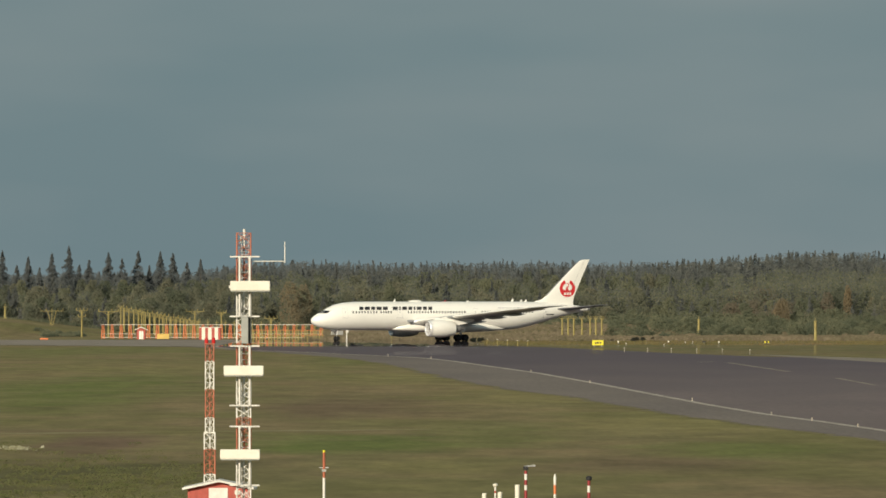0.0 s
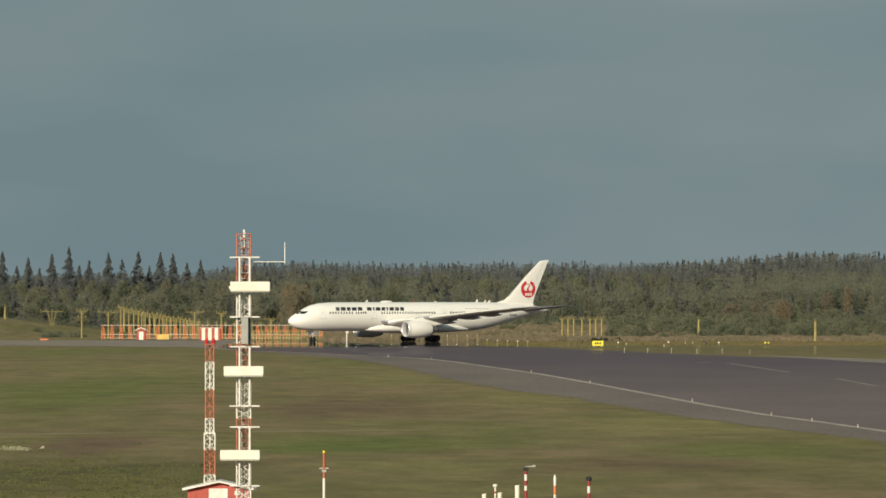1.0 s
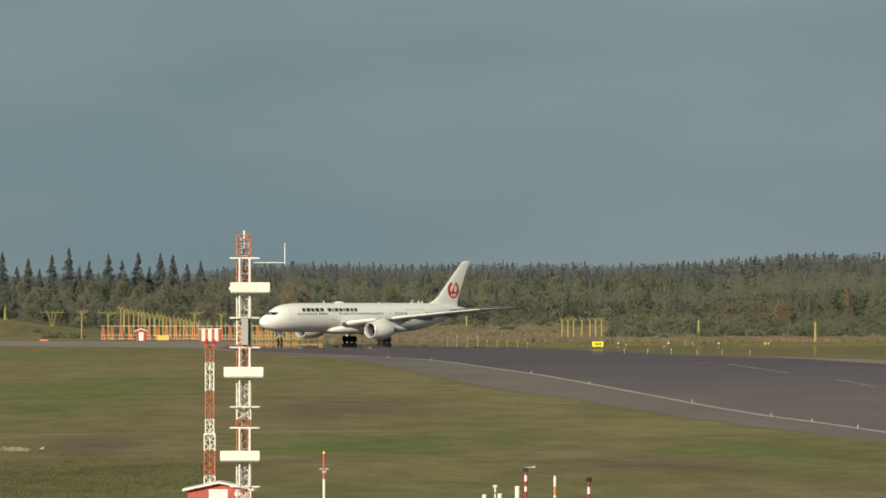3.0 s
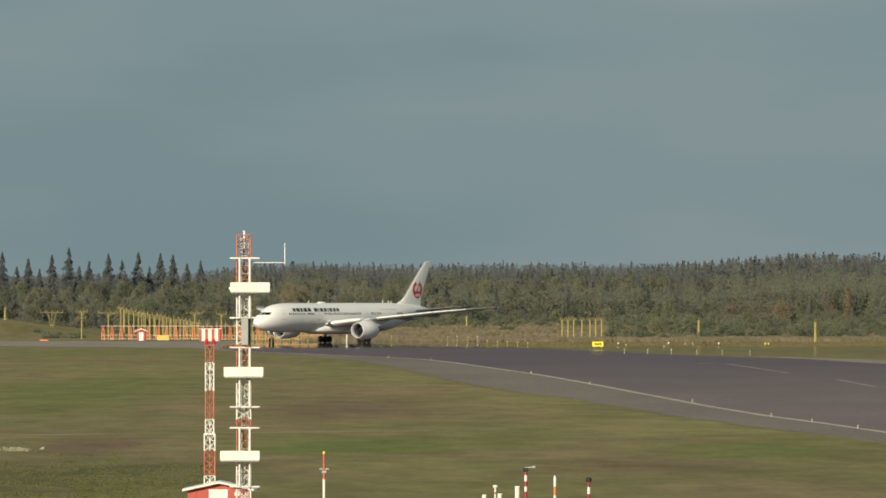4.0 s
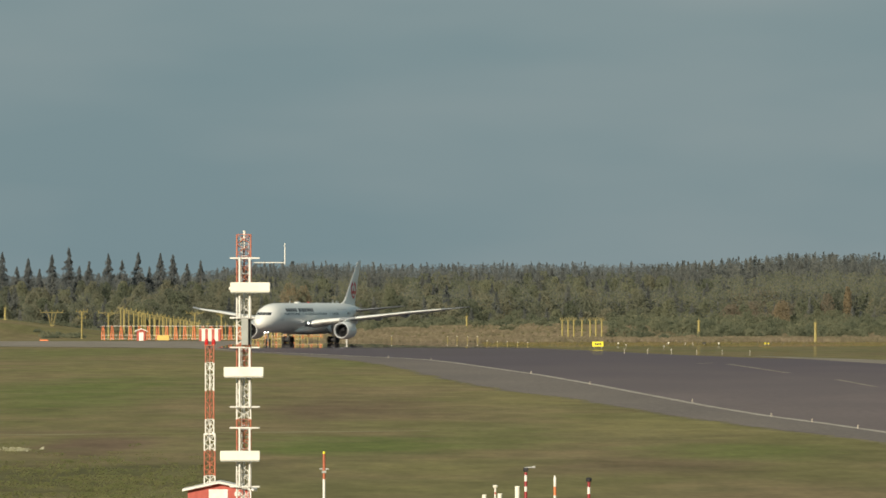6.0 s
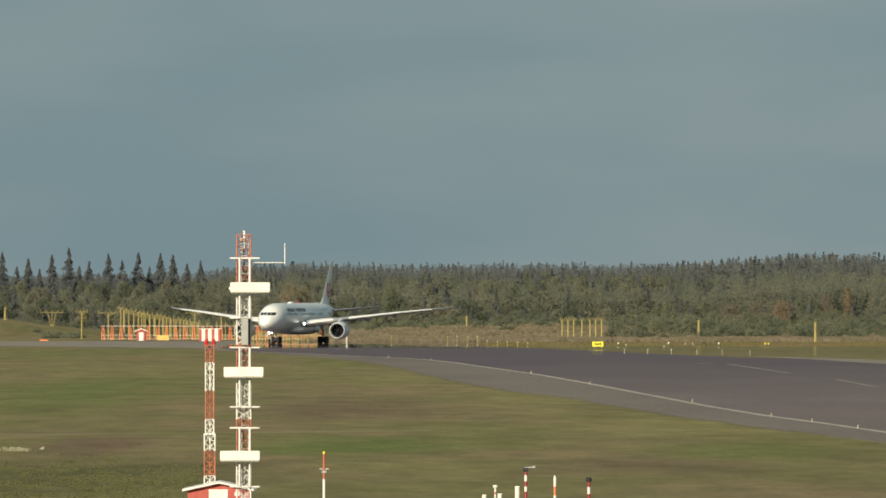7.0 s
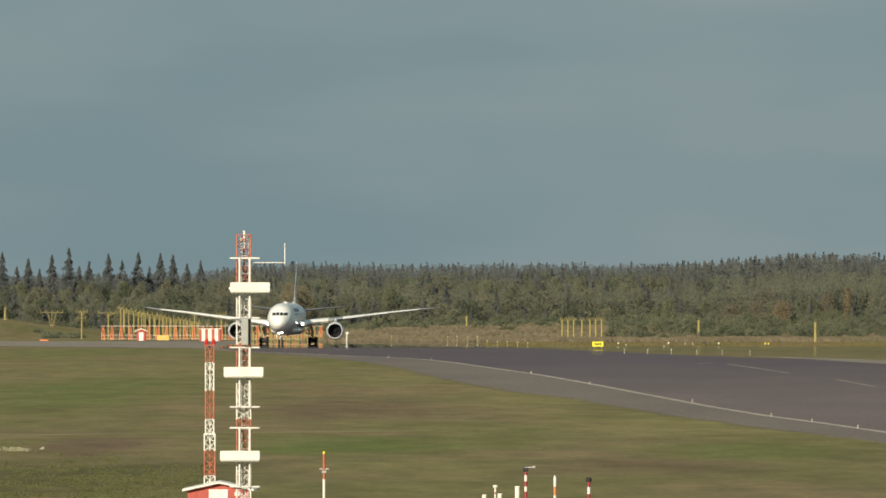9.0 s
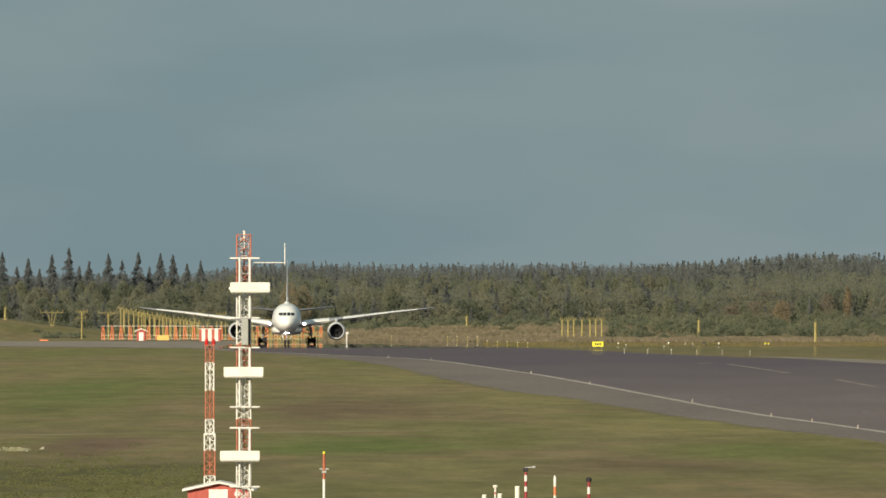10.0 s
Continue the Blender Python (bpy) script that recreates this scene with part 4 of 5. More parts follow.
def weather_vane(t, z, s):
    part("sensor_body", Geo().box((0, 0, z - 3 * s), (9 * s, 0.2, 7 * s), 0.03), DARK, t, "dark wind sensor body")
    part("vane_arm", Geo().tube((-3 * s, 0, z), (16 * s, 0, z + 1 * s), 0.035, n=8).box((14 * s, 0, z + 1.5 * s), (6 * s, 0.03, 0.1)), GALV, t, "grey wind vane arm")


def pointed_tip(t, z, s):
    part("tip", Geo().turn(((-6 * s, 2.5 * s), (-1 * s, 1.2 * s), (0, 0.2 * s)), (0, 0, z), "z", 10, (True, True)), MAST_WHITE, t, smooth=True)


def dark_cap(t, z, s):
    part("sensor_cap", Geo().turn(((-8 * s, 0.08), (-7 * s, 0.14), (-2 * s, 0.15), (0, 0.08)), (0, 0, z), "z", 12, (True, True)), DARK, t, "dark sensor cap", smooth=True)


def ball_lamp(t, z, s):
    part("lamp_globe", Geo().turn(((-6 * s, 0.05), (-5 * s, 0.11), (-2.5 * s, 0.14), (-0.6 * s, 0.10), (0, 0.03)), (0, 0, z), "z", 14, (True, True)), CREAM, t, "pale lamp globe", smooth=True)


def box_top(t, z, s):
    part("slot_lid", Geo().box((0, 0, z), (8 * s, 0.22, 0.04), 0.01), CREAM, t)


post(573.5, 797, 5, ((799, 803, SIGN), (803, 848, MAST_RED), (848, None, MAST_WHITE)), "orange-topped white monitor pole on the grass", "monitor_pole", 430, cross_arm)
post(930.5, 828, 5.4, ((836, 841, CRIMSON), (841, 852, MAST_WHITE), (852, 861, CRIMSON), (861, 870, MAST_WHITE), (870, None, CRIMSON)), "red and white banded pole with wind vane", "wind_sensor_pole", 420, weather_vane)
post(982, 841, 5, ((847, 861, MAST_WHITE), (861, 877, ORANGE), (877, None, MAST_WHITE)), "white and orange banded post on the grass", "marker_post", 420, pointed_tip)
post(1042, 845, 5.4, ((851, 862, CRIMSON), (862, 874, MAST_WHITE), (874, None, CRIMSON)), "red and white banded pole with dark cap", "sensor_pole", 420, dark_cap)
post(876.5, 858, 3.5, ((863, 871, MAST_WHITE), (871, 875, HUT_RED), (875, None, MAST_WHITE)), "slim post with pale lamp globe", "lamp_post", 420, ball_lamp)
post(915.5, 861, 9, ((861, None, CREAM),), "thick cream tube post on the grass", "tube_post", 420, box_top)
post(857, 876, 8, ((876, None, CREAM),), "short cream tube post on the grass", "tube_post", 420, box_top)
post(884.5, 874, 8, ((874, None, CREAM),), "short cream tube post on the grass", "tube_post", 420, box_top)


# ---- far side of the field ----
def leaf_mesh(name, v, k, material):
    """A mesh of loose faces of k corners each."""
    v = np.asarray(v, np.float32)
    me = bpy.data.meshes.new(name)
    me.vertices.add(len(v))
    me.vertices.foreach_set("co", v.ravel())
    me.loops.add(len(v))
    me.loops.foreach_set("vertex_index", np.arange(len(v), dtype=np.int32))
    me.polygons.add(len(v) // k)
    me.polygons.foreach_set("loop_start", np.arange(0, len(v), k, dtype=np.int32))
    me.update(calc_edges=True)
    me.materials.append(material)
    return me


def stuff(name, verts, k, material, label, category):
    me = leaf_mesh(name, verts, k, material)
    return tagged(new(name, me), label, category, kind="stuff")


class Crown:
    """Many small leaf or needle clumps, and stems, gathered for one mesh."""
    def __init__(self, seed):
        self.rng = np.random.default_rng(seed)
        self.v = []

    def clumps(self, centers, size, flat=1.0):
        """A small spray at each centre, turned at random."""
        c = np.asarray(centers, float)
        k = len(c)
        r = self.rng
        # brightness built into the tilt: leaf faces lean towards sun and viewpoint
        nrm = r.normal(size=(k, 3)) * 0.45 + np.array([-0.35, -0.80, 0.45])
        nrm /= np.linalg.norm(nrm, axis=1)[:, None]
        a = np.cross(nrm, r.normal(size=(k, 3)))
        a /= np.linalg.norm(a, axis=1)[:, None] + 1e-9
        b = np.cross(nrm, a)
        a[:, 2] *= flat
        b[:, 2] *= flat
        s = (np.asarray(size) * r.uniform(0.6, 1.4, k))[:, None]
        tri = np.stack([c - a * s, c + (a * 0.5 - b * 0.87) * s, c + (a * 0.5 + b * 0.87) * s], axis=1)
        self.v.append(tri.reshape(-1, 3))

    def mesh(self):
        return np.concatenate(self.v), 3


def spruce_points(rng, h, w, k):
    """Clump centres on drooping, ragged boughs of a spruce h high and w wide at its skirts."""
    boughs = int(h * 9)
    bt = np.sort(rng.uniform(0, 1, boughs) ** 0.9)
    ba = rng.uniform(0, 2 * np.pi, boughs)
    dist = h * 0.95 * (1 - bt)
    bl = np.minimum(0.40 * dist, w / 2 * (0.75 + 0.25 * (1 - bt))) * rng.uniform(0.45, 1.08, boughs) + 0.12
    i = rng.integers(0, boughs, k)
    q = rng.uniform(0.08, 1, k) ** 0.75
    r = bl[i] * q
    a = ba[i] + rng.normal(0, 0.22, k)
    z = h * (0.05 + 0.95 * bt[i]) - r * 0.42 + rng.normal(0, 0.18, k)
    p = np.stack([r * np.cos(a), r * np.sin(a), z], 1)
    tip = int(k * 0.015)
    p[:tip] = np.stack([rng.normal(0, 0.07, tip), rng.normal(0, 0.07, tip), h * rng.uniform(0.86, 1.0, tip)], 1)
    return p


def broad_points(rng, h, w, k):
    """Clump centres on the lumpy shell of a birch or willow."""
    m = 26
    up = rng.uniform(0.12, 0.88, m)
    reach = w * 0.26 * np.sin(np.pi * np.clip(up * 0.9 + 0.1, 0, 1)) ** 0.7
    cen = np.stack([rng.normal(0, 1, m) * reach, rng.normal(0, 1, m) * reach, h * up], 1)
    rad = rng.uniform(0.12, 0.24, m) * w
    i = rng.integers(0, m, k)
    d = rng.normal(size=(k, 3))
    d /= np.linalg.norm(d, axis=1)[:, None]
    p = cen[i] + d * (rad[i] * rng.uniform(0.35, 1.12, k))[:, None] * np.array([1, 1, 1.5])
    # half of the sprays fill the outline evenly between the boughs
    half = k // 2
    q = rng.uniform(0.03, 0.97, half)
    env = w * 0.5 * np.sin(np.pi * np.clip(q * 0.86 + 0.12, 0, 1)) ** 0.6 * rng.uniform(0.75, 1.05, half)
    turn = rng.uniform(0, 2 * np.pi, half)
    p[:half] = np.stack([env * np.cos(turn), env * np.sin(turn), q * h], 1)
    p[:, 2] = np.clip(p[:, 2], 0.2, h + rng.normal(0, 0.3, k))
    return p


def single_tree(x, y, h, w, seed, label):
    rng = np.random.default_rng(seed)
    t = thing("spruce_tree", label, "tree", group="tall spruces on the skyline", at=(x, y, height(x, y) - 0.1))
    g = Geo().tube((0, 0, 0), (0, 0, h * 0.5), 0.22, 0.13, n=8).tube((0, 0, h * 0.5), (0, 0, h * 0.98), 0.13, 0.02, n=6)
    for k in range(14):
        z, a = h * (0.2 + 0.055 * k), rng.uniform(0, 6.28)
        r = (1 - z / h) * w * 0.45
        g.tube((0, 0, z), (r * math.cos(a), r * math.sin(a), z - r * 0.4), 0.05, 0.015, n=4)
    part("trunk", g, BARK, t, "grey-brown trunk with limbs")
    c = Crown(seed)
    c.clumps(spruce_points(rng, h, w * 1.4, 9000), 0.19, 0.7)
    # the crown's needle colour has distance haze mixed in
    ob = new("crown", leaf_mesh("crown", *c.mesh(), HAZED_SPRUCE))
    ob.parent = t


def top_of(brg, elv, d):
    """Height at which a skyline point stands, for a tree d metres away."""
    return 9.6 - (elv - 520) * d / 15000


SKY_D = 2335.0
for i, (brg, elv, w) in enumerate(((4, 449, 5.0), (50, 459, 4.8), (92, 452, 4.2), (122, 441, 6.2), (158, 464, 5.0), (192, 451, 6.5), (216, 462, 4.5), (245, 448, 5.6), (284, 450, 6.0), (306, 452, 5.2), (331, 468, 5.5), (355, 464, 5.0), (30, 474, 5.0), (70, 478, 5.0), (140, 472, 5), (264, 474, 5))):
    dd = SKY_D + 14 * math.sin(i * 2.7)
    x = (brg - 784) * dd / 15000
    single_tree(x, dd, top_of(brg, elv, dd) - height(x, dd) + 0.1, w, 40 + i, "tall dark spruce standing above the wood's edge")

SKYLINE_X = (-40, 360, 420, 520, 640, 760, 900, 1000, 1080, 1160, 1210, 1260, 1320, 1380, 1440, 1500, 1568, 1640)
SKYLINE_Y = (488, 482, 468, 462, 464, 467, 465, 464, 466, 464, 462, 461, 455, 448, 447, 447, 450, 450)


def woods():
    rng = np.random.default_rng(7)
    spruce, birch, scrub, rust, flame, far, stems = Crown(1), Crown(2), Crown(3), Crown(4), Crown(5), Crown(6), Geo()
    # the dark back ranks make the skyline; the farthest have haze in their leaf colour
    for rank, (d, drop, count, k) in enumerate(((2640, -3, 330, 700), (2590, -1, 310, 700), (2520, 3, 260, 900), (2430, 11, 230, 1100), (2350, 20, 210, 1250))):
        for i in range(count):
            brg = -60 + 1700 * (i + rng.uniform(-0.8, 0.8)) / count
            dd = d + rng.uniform(-40, 40)
            roll = 5 * noise.noise(Vector((brg * 0.012, rank * 3.1, 0))) + 3 * noise.noise(Vector((brg * 0.04, rank * 5.7, 1)))
            elv = lerp(brg, SKYLINE_X, SKYLINE_Y) + drop + roll + rng.exponential(3.2) - 1.8
            x = (brg - 784) * dd / 15000
            h = top_of(brg, elv, dd)
            conifer = rng.uniform() < 0.33
            p = spruce_points(rng, h, rng.uniform(4.5, 8.5), k) if conifer else broad_points(rng, h, rng.uniform(4, 6.5), k)
            p = p[p[:, 2] > h * 0.3]
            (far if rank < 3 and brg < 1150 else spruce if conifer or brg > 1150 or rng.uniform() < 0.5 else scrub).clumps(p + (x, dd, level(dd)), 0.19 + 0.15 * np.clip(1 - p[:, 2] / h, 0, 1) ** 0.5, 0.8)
    # mixed birch and aspen ranks in front, lower and warmer
    for d, lo, hi, count, k in ((2300, 482, 512, 130, 2100), (2260, 491, 523, 130, 2000), (2210, 504, 538, 140, 1700), (2160, 524, 560, 150, 1400)):
        for i in range(count):
            brg = -60 + 1700 * (i + rng.uniform(-0.9, 0.9)) / count
            dd = d + rng.uniform(-28, 28)
            elv = rng.uniform(lo, hi) + (8 if brg < 380 else 0) + 10 * noise.noise(Vector((brg * 0.01, d * 0.1, 0)))
            x = (brg - 784) * dd / 15000
            z = height(x, dd)
            h = max(2.5, top_of(brg, elv, dd) - z)
            autumn = 1280 < brg < 1470 and d < 2300
            kind_of = rng.uniform() + (0.16 if brg > 1120 else 0)
            if autumn and kind_of < 0.6:
                rust.clumps(broad_points(rng, h, rng.uniform(4.0, 7.0), k) + (x, dd, z), 0.20)
            elif kind_of < 0.42:
                birch.clumps(broad_points(rng, h, rng.uniform(3.6, 6.4), k) + (x, dd, z), 0.20)
            elif kind_of < 0.72:
                scrub.clumps(broad_points(rng, h, rng.uniform(3.6, 6.4), k) + (x, dd, z), 0.20)
            else:
                spruce.clumps(spruce_points(rng, h, rng.uniform(3.5, 6.0), k) + (x, dd, z), 0.20, 0.8)
            if i % 3 == 0:
                stems.tube((x, dd, z), (x, dd, z + h * 0.7), 0.12, 0.04, n=5)
    # a few trees turned full orange
    for brg, elv, dd, w in ((512, 498, 2118, 5.0), (537, 503, 2125, 4.4), (1384, 530, 2110, 4.0), (1500, 505, 2190, 2.2)):
        x = (brg - 784) * dd / 15000
        h = top_of(brg, elv, dd) - height(x, dd)
        flame.clumps(broad_points(rng, h, w, 1500) + (x, dd, height(x, dd)), 0.18)
    # scrub at the foot, taller where it closes the view beyond the island
    for i in range(330):
        brg = -60 + 1700 * (i + rng.uniform(-0.9, 0.9)) / 330
        dd = rng.uniform(2080, 2150)
        x = (brg - 784) * dd / 15000
        h = rng.uniform(2.2, 5.2) if brg > 1080 else rng.uniform(1.4, 4.2) if brg > 330 else rng.uniform(0.6, 1.6)
        scrub.clumps(broad_points(rng, h, rng.uniform(2.5, 4.5), 420) + (x, dd, height(x, dd) - 0.1), 0.18)
    # loose leaf sprays added between the stems to lighten the dark gaps
    count = 300000
    dd = rng.uniform(2190, 2330, count)
    brg = rng.uniform(-60, 1640, count)
    crest = np.interp(brg, SKYLINE_X, SKYLINE_Y) + np.interp(dd, (2190, 2330), (62, 30)) + 7 * np.sin(brg * 0.11) * np.sin(brg * 0.043 + 1)
    x = (brg - 784) * dd / 15000
    z = -0.5 + rng.uniform(0.02, 1, count) ** 0.8 * (10.1 - (crest - 520) * dd / 15000)
    sprays = np.stack([x, dd, z], 1)
    part_of = rng.uniform(0, 1, count)
    birch.clumps(sprays[part_of < 0.35], 0.21)
    scrub.clumps(sprays[(part_of >= 0.35) & (part_of < 0.75)], 0.21)
    spruce.clumps(sprays[part_of >= 0.75], 0.21)
    for i in range(220):
        brg, dd = rng.uniform(1075, 1640), rng.uniform(1905, 2090)
        x = (brg - 784) * dd / 15000
        scrub.clumps(broad_points(rng, rng.uniform(1.0, 3.4), rng.uniform(2.5, 4.5), 380) + (x, dd, height(x, dd) - 0.1), 0.17)
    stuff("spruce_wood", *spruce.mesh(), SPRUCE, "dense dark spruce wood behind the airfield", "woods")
    stuff("far_wood", *far.mesh(), HAZED_SPRUCE, "blue-grey spruce wood along the skyline", "woods")
    stuff("birch_wood", *birch.mesh(), BIRCH, "mixed birch wood turning yellow in autumn", "woods")
    stuff("aspen_wood", *rust.mesh(), RUST, "rust-brown aspens among the birches", "woods")
    stuff("orange_aspens", *flame.mesh(), FLAME, "a few aspens turned orange", "woods")
    stuff("willow_scrub", *scrub.mesh(), SCRUB, "low olive willow scrub at the wood's foot", "shrubs")
    single("birch_stems", stems, BARK, "thin birch stems among the leaves", "stems", kind="stuff")


woods()


def tufts(name, n, seed, place, size, material, label, category, flat=1.0, wide=0.8):
    """Small upright fans of blades."""
    rng = np.random.default_rng(seed)
    x, y = place(rng, n)
    z = np.array([height(a, b) for a, b in zip(x, y)])
    s = size * rng.uniform(0.5, 1.5, n)
    a = rng.uniform(0, np.pi, n)
    dx, dy = (0.6 + 0.4 * np.abs(np.cos(a))) * s * wide, np.sin(a) * s * 0.3
    lean = rng.normal(0, 0.3, n) * s
    v = np.stack([np.stack([x - dx, y - dy, z], 1), np.stack([x + dx, y + dy, z], 1),
                  np.stack([x + dx * 0.5 + lean, y, z + s * flat], 1), np.stack([x - dx * 0.7 + lean, y, z + s * 0.75 * flat], 1)], 1).reshape(-1, 3)
    return stuff(name, v, 4, material, label, category)


tufts("bank_grass", 16000, 12, lambda r, n: (r.uniform(-30, 130, n), r.uniform(1800, 2080, n)), 0.45, STRAW, "dry straw-coloured tall grass on the bank", "grass")
tufts("island_grass", 5000, 13, lambda r, n: (r.uniform(8, 110, n), r.uniform(1610, 1760, n)), 0.16, TUFT, "olive grass on the island between the pavements", "grass")
tufts("white_weeds", 70, 14, lambda r, n: (-32.6 + r.normal(0, 0.7, n), 646 + r.normal(0, 3.0, n)), 0.16, WEED, "pale flowering weeds in the grass", "weeds")


def bank_scrub():
    rng = np.random.default_rng(21)
    c = Crown(22)
    for brg, d, h, w in [(rng.uniform(60, 145), rng.uniform(1930, 1975), rng.uniform(0.3, 0.8), 2.5) for _ in range(15)] + [(rng.uniform(640, 1568), rng.uniform(1990, 2085), rng.uniform(0.5, 2.0), 2.2) for _ in range(170)] + [(rng.uniform(890, 910), 1960, 1.3, 2.0) for _ in range(5)] + [(rng.uniform(590, 1090), rng.uniform(2035, 2095), rng.uniform(0.5, 1.5), 2.6) for _ in range(110)]:
        x = (brg - 784) * d / 15000
        c.clumps(broad_points(rng, h, w, 260) + (x, d, height(x, d) - 0.05), 0.16)
    stuff("bank_scrub", *c.mesh(), SCRUB, "low brown-green bushes scattered on the bank", "shrubs")
    c = Crown(23)
    for _ in range(240):
        brg, d = rng.uniform(-20, 350) + rng.normal(0, 30), 505 + abs(rng.normal(0, 55))
        x = (brg - 784) * d / 15000
        c.clumps(broad_points(rng, rng.uniform(0.03, 0.10), rng.uniform(0.6, 2.2), 60) + (x, d, height(x, d)), 0.06)
    stuff("low_weeds", *c.mesh(), HERB, "dark low weeds in the near grass", "weeds")


bank_scrub()


# ---- landing aids beyond the runway end ----
def across(brg, d):
    """Sideways metres of a bearing, seen d metres away from the camera's stand."""
    return (brg - 784) * d / 15000


def build_localizer():
    d = 1850.0
    t = thing("localizer_array", "long orange-framed localizer antenna array with pale rails", "antenna array", at=(across(375, d), d, level(d)))
    x0, x1 = across(180, d) - t.location.x, across(571, d) - t.location.x
    for z, r in ((3.05, 0.045), (1.05, 0.035), (0.25, 0.035)):
        part("rail", Geo().box(((x0 + x1) / 2, 0, z), (x1 - x0, 0.16, 2 * r), 0.02), MAST_WHITE, t, "pale horizontal rail")
    frame_mesh = None
    count = 25
    for i in range(count):
        x = x0 + 0.3 + (x1 - x0 - 0.6) * i / (count - 1)
        if frame_mesh is None:
            g = Geo().tube((-0.34, 0, 0), (-0.16, 0, 3.1), 0.12, 0.09, n=6).tube((0.34, 0, 0), (0.16, 0, 3.1), 0.12, 0.09, n=6)
            for z in (0.5, 1.1, 1.7, 2.3, 2.9):
                g.box((0, 0, z), (0.5, 0.06, 0.08))
            g.tube((0, 0.1, 2.6), (0, 1.6, 0.05), 0.05, n=6)
            frame_mesh = mesh_of("antenna_frame", g, ORANGE)
        ob = new("antenna_frame", frame_mesh)
        ob.parent, ob.location = t, (x, 0, 0)
        if i % 2 == 0:
            part("dipole", Geo().box((x, -0.9, 3.05), (0.10, 1.9, 0.10), 0.02).box((x, -1.4, 3.05), (0.9, 0.06, 0.06)).box((x, -0.7, 3.05), (1.1, 0.06, 0.06)), MAST_WHITE, t)


build_localizer()


def build_hut(brg, d, w, h, label, stripes=False):
    x = across(brg, d)
    t = thing("equipment_hut", label, "hut", at=(x, d, height(x, d)))
    wall = part("wall", Geo().box((0, 0, h / 2), (w, w, h), 0.03), HUT_RED, t)
    if stripes:
        for i in range(3):
            part("stripe_panel", Geo().box((-w / 2 + w * (0.2 + 0.3 * i), -w / 2 - 0.03, h / 2), (w * 0.16, 0.05, h * 0.98)), CREAM, wall, "white painted stripe panel")
        part("roof", Geo().box((0, 0, h + 0.06), (w + 0.2, w + 0.2, 0.12), 0.03), MAST_WHITE, t)
        part("roof_lamp", Geo().tube((0, 0, h + 0.1), (0, 0, h + 0.45), 0.1, n=10), LAMP_RED, t)
    else:
        part("door", Geo().box((0.05, -w / 2 - 0.03, h * 0.45), (w * 0.5, 0.06, h * 0.88), 0.02), MAST_WHITE, t, "white door")
        e = w / 2 + 0.45
        for s in (-1, 1):
            p = []
            for y in (-w / 2 - 0.3, w / 2 + 0.3):
                for x2, z in ((0, h + 0.55), (s * e, h - 0.05)):
                    p += [(x2, y, z), (x2, y, z + 0.16)]
            part("roof_slope", Geo().add(p, [(0, 1, 3, 2), (4, 6, 7, 5), (1, 5, 7, 3), (0, 2, 6, 4), (2, 3, 7, 6), (0, 4, 5, 1)]), MAST_WHITE, t, "white roof slope")
        part("gable", Geo().add([(-w / 2, -w / 2, h), (w / 2, -w / 2, h), (0, -w / 2, h + 0.5), (-w / 2, w / 2, h), (w / 2, w / 2, h), (0, w / 2, h + 0.5)], [(0, 1, 2), (3, 5, 4), (0, 3, 4, 1)]), HUT_RED, t)


build_hut(250, 1835, 1.9, 2.0, "small red hut with white door and white gabled roof")
build_hut(372, 1815, 4.6, 2.6, "red and white striped equipment shelter with flat roof", True)
cx = across(289, 1830)
box = thing("transformer_box", "ochre metal transformer box on the grass", "utility box", at=(cx, 1830, level(1830)))
part("casing", Geo().box((0, 0, 0.55), (2.6, 1.2, 1.0), 0.05), OCHRE, box)
part("lid", Geo().box((0, 0, 1.1), (2.75, 1.35, 0.12), 0.03), OCHRE, box)


def approach_pole(brg, top, d, w=0.3, bar=1.6, lamps=3, vee=False, base=None):
    """A yellow approach-light pole with its crossbar and lamps."""
    x = across(brg, d)
    z0 = height(x, d) if base is None else base
    z1 = 9.6 - (top - 520) * d / 15000
    t = thing("approach_light", "yellow approach-light pole with lamp crossbar", "light pole", group="approach lights", at=(x, d, z0))
    h = z1 - z0
    if vee:
        g = Geo().tube((-0.25, 0, 0), (-1.0, 0, h), 0.09, n=6).tube((0.25, 0, 0), (1.0, 0, h), 0.09, n=6).tube((0, 0, 0), (0, 0, h), 0.08, n=6)
    else:
        g = Geo().tube((0, 0, 0), (0, 0, h), w / 2, w * 0.42, n=8)
        g.box((0, 0, 0.06), (w * 1.8, w * 1.8, 0.12))
    part("pole", g, YELLOW, t, smooth=False)
    part("crossbar", Geo().box((0, 0, h), (bar, 0.12, 0.12), 0.02), YELLOW, t)
    if bar > 2 and not vee:
        part("arm_braces", Geo().tube((0, 0, h - 0.8), (-bar * 0.3, 0, h), 0.05, n=5).tube((0, 0, h - 0.8), (bar * 0.3, 0, h), 0.05, n=5), YELLOW, t)
    for i in range(lamps):
        lx = (bar - 0.14) * (i / (lamps - 1) - 0.5) if lamps > 1 else 0
        part("lamp", Geo().tube((lx, 0, h), (lx, 0, h + 0.38), 0.055, n=6).turn(((-0.14, 0.05), (-0.12, 0.10), (0.1, 0.12), (0.14, 0.08)), (lx, -0.05, h + 0.46), "y", 10, (True, True)), YELLOW, t)
    return t


for i in range(19):
    q = i / 18
    approach_pole(214 + 134 * q + 1.3 * math.sin(i * 5), 546 + 25 * q ** 0.9, 2075 - 190 * q, 0.34, 1.3, 2)
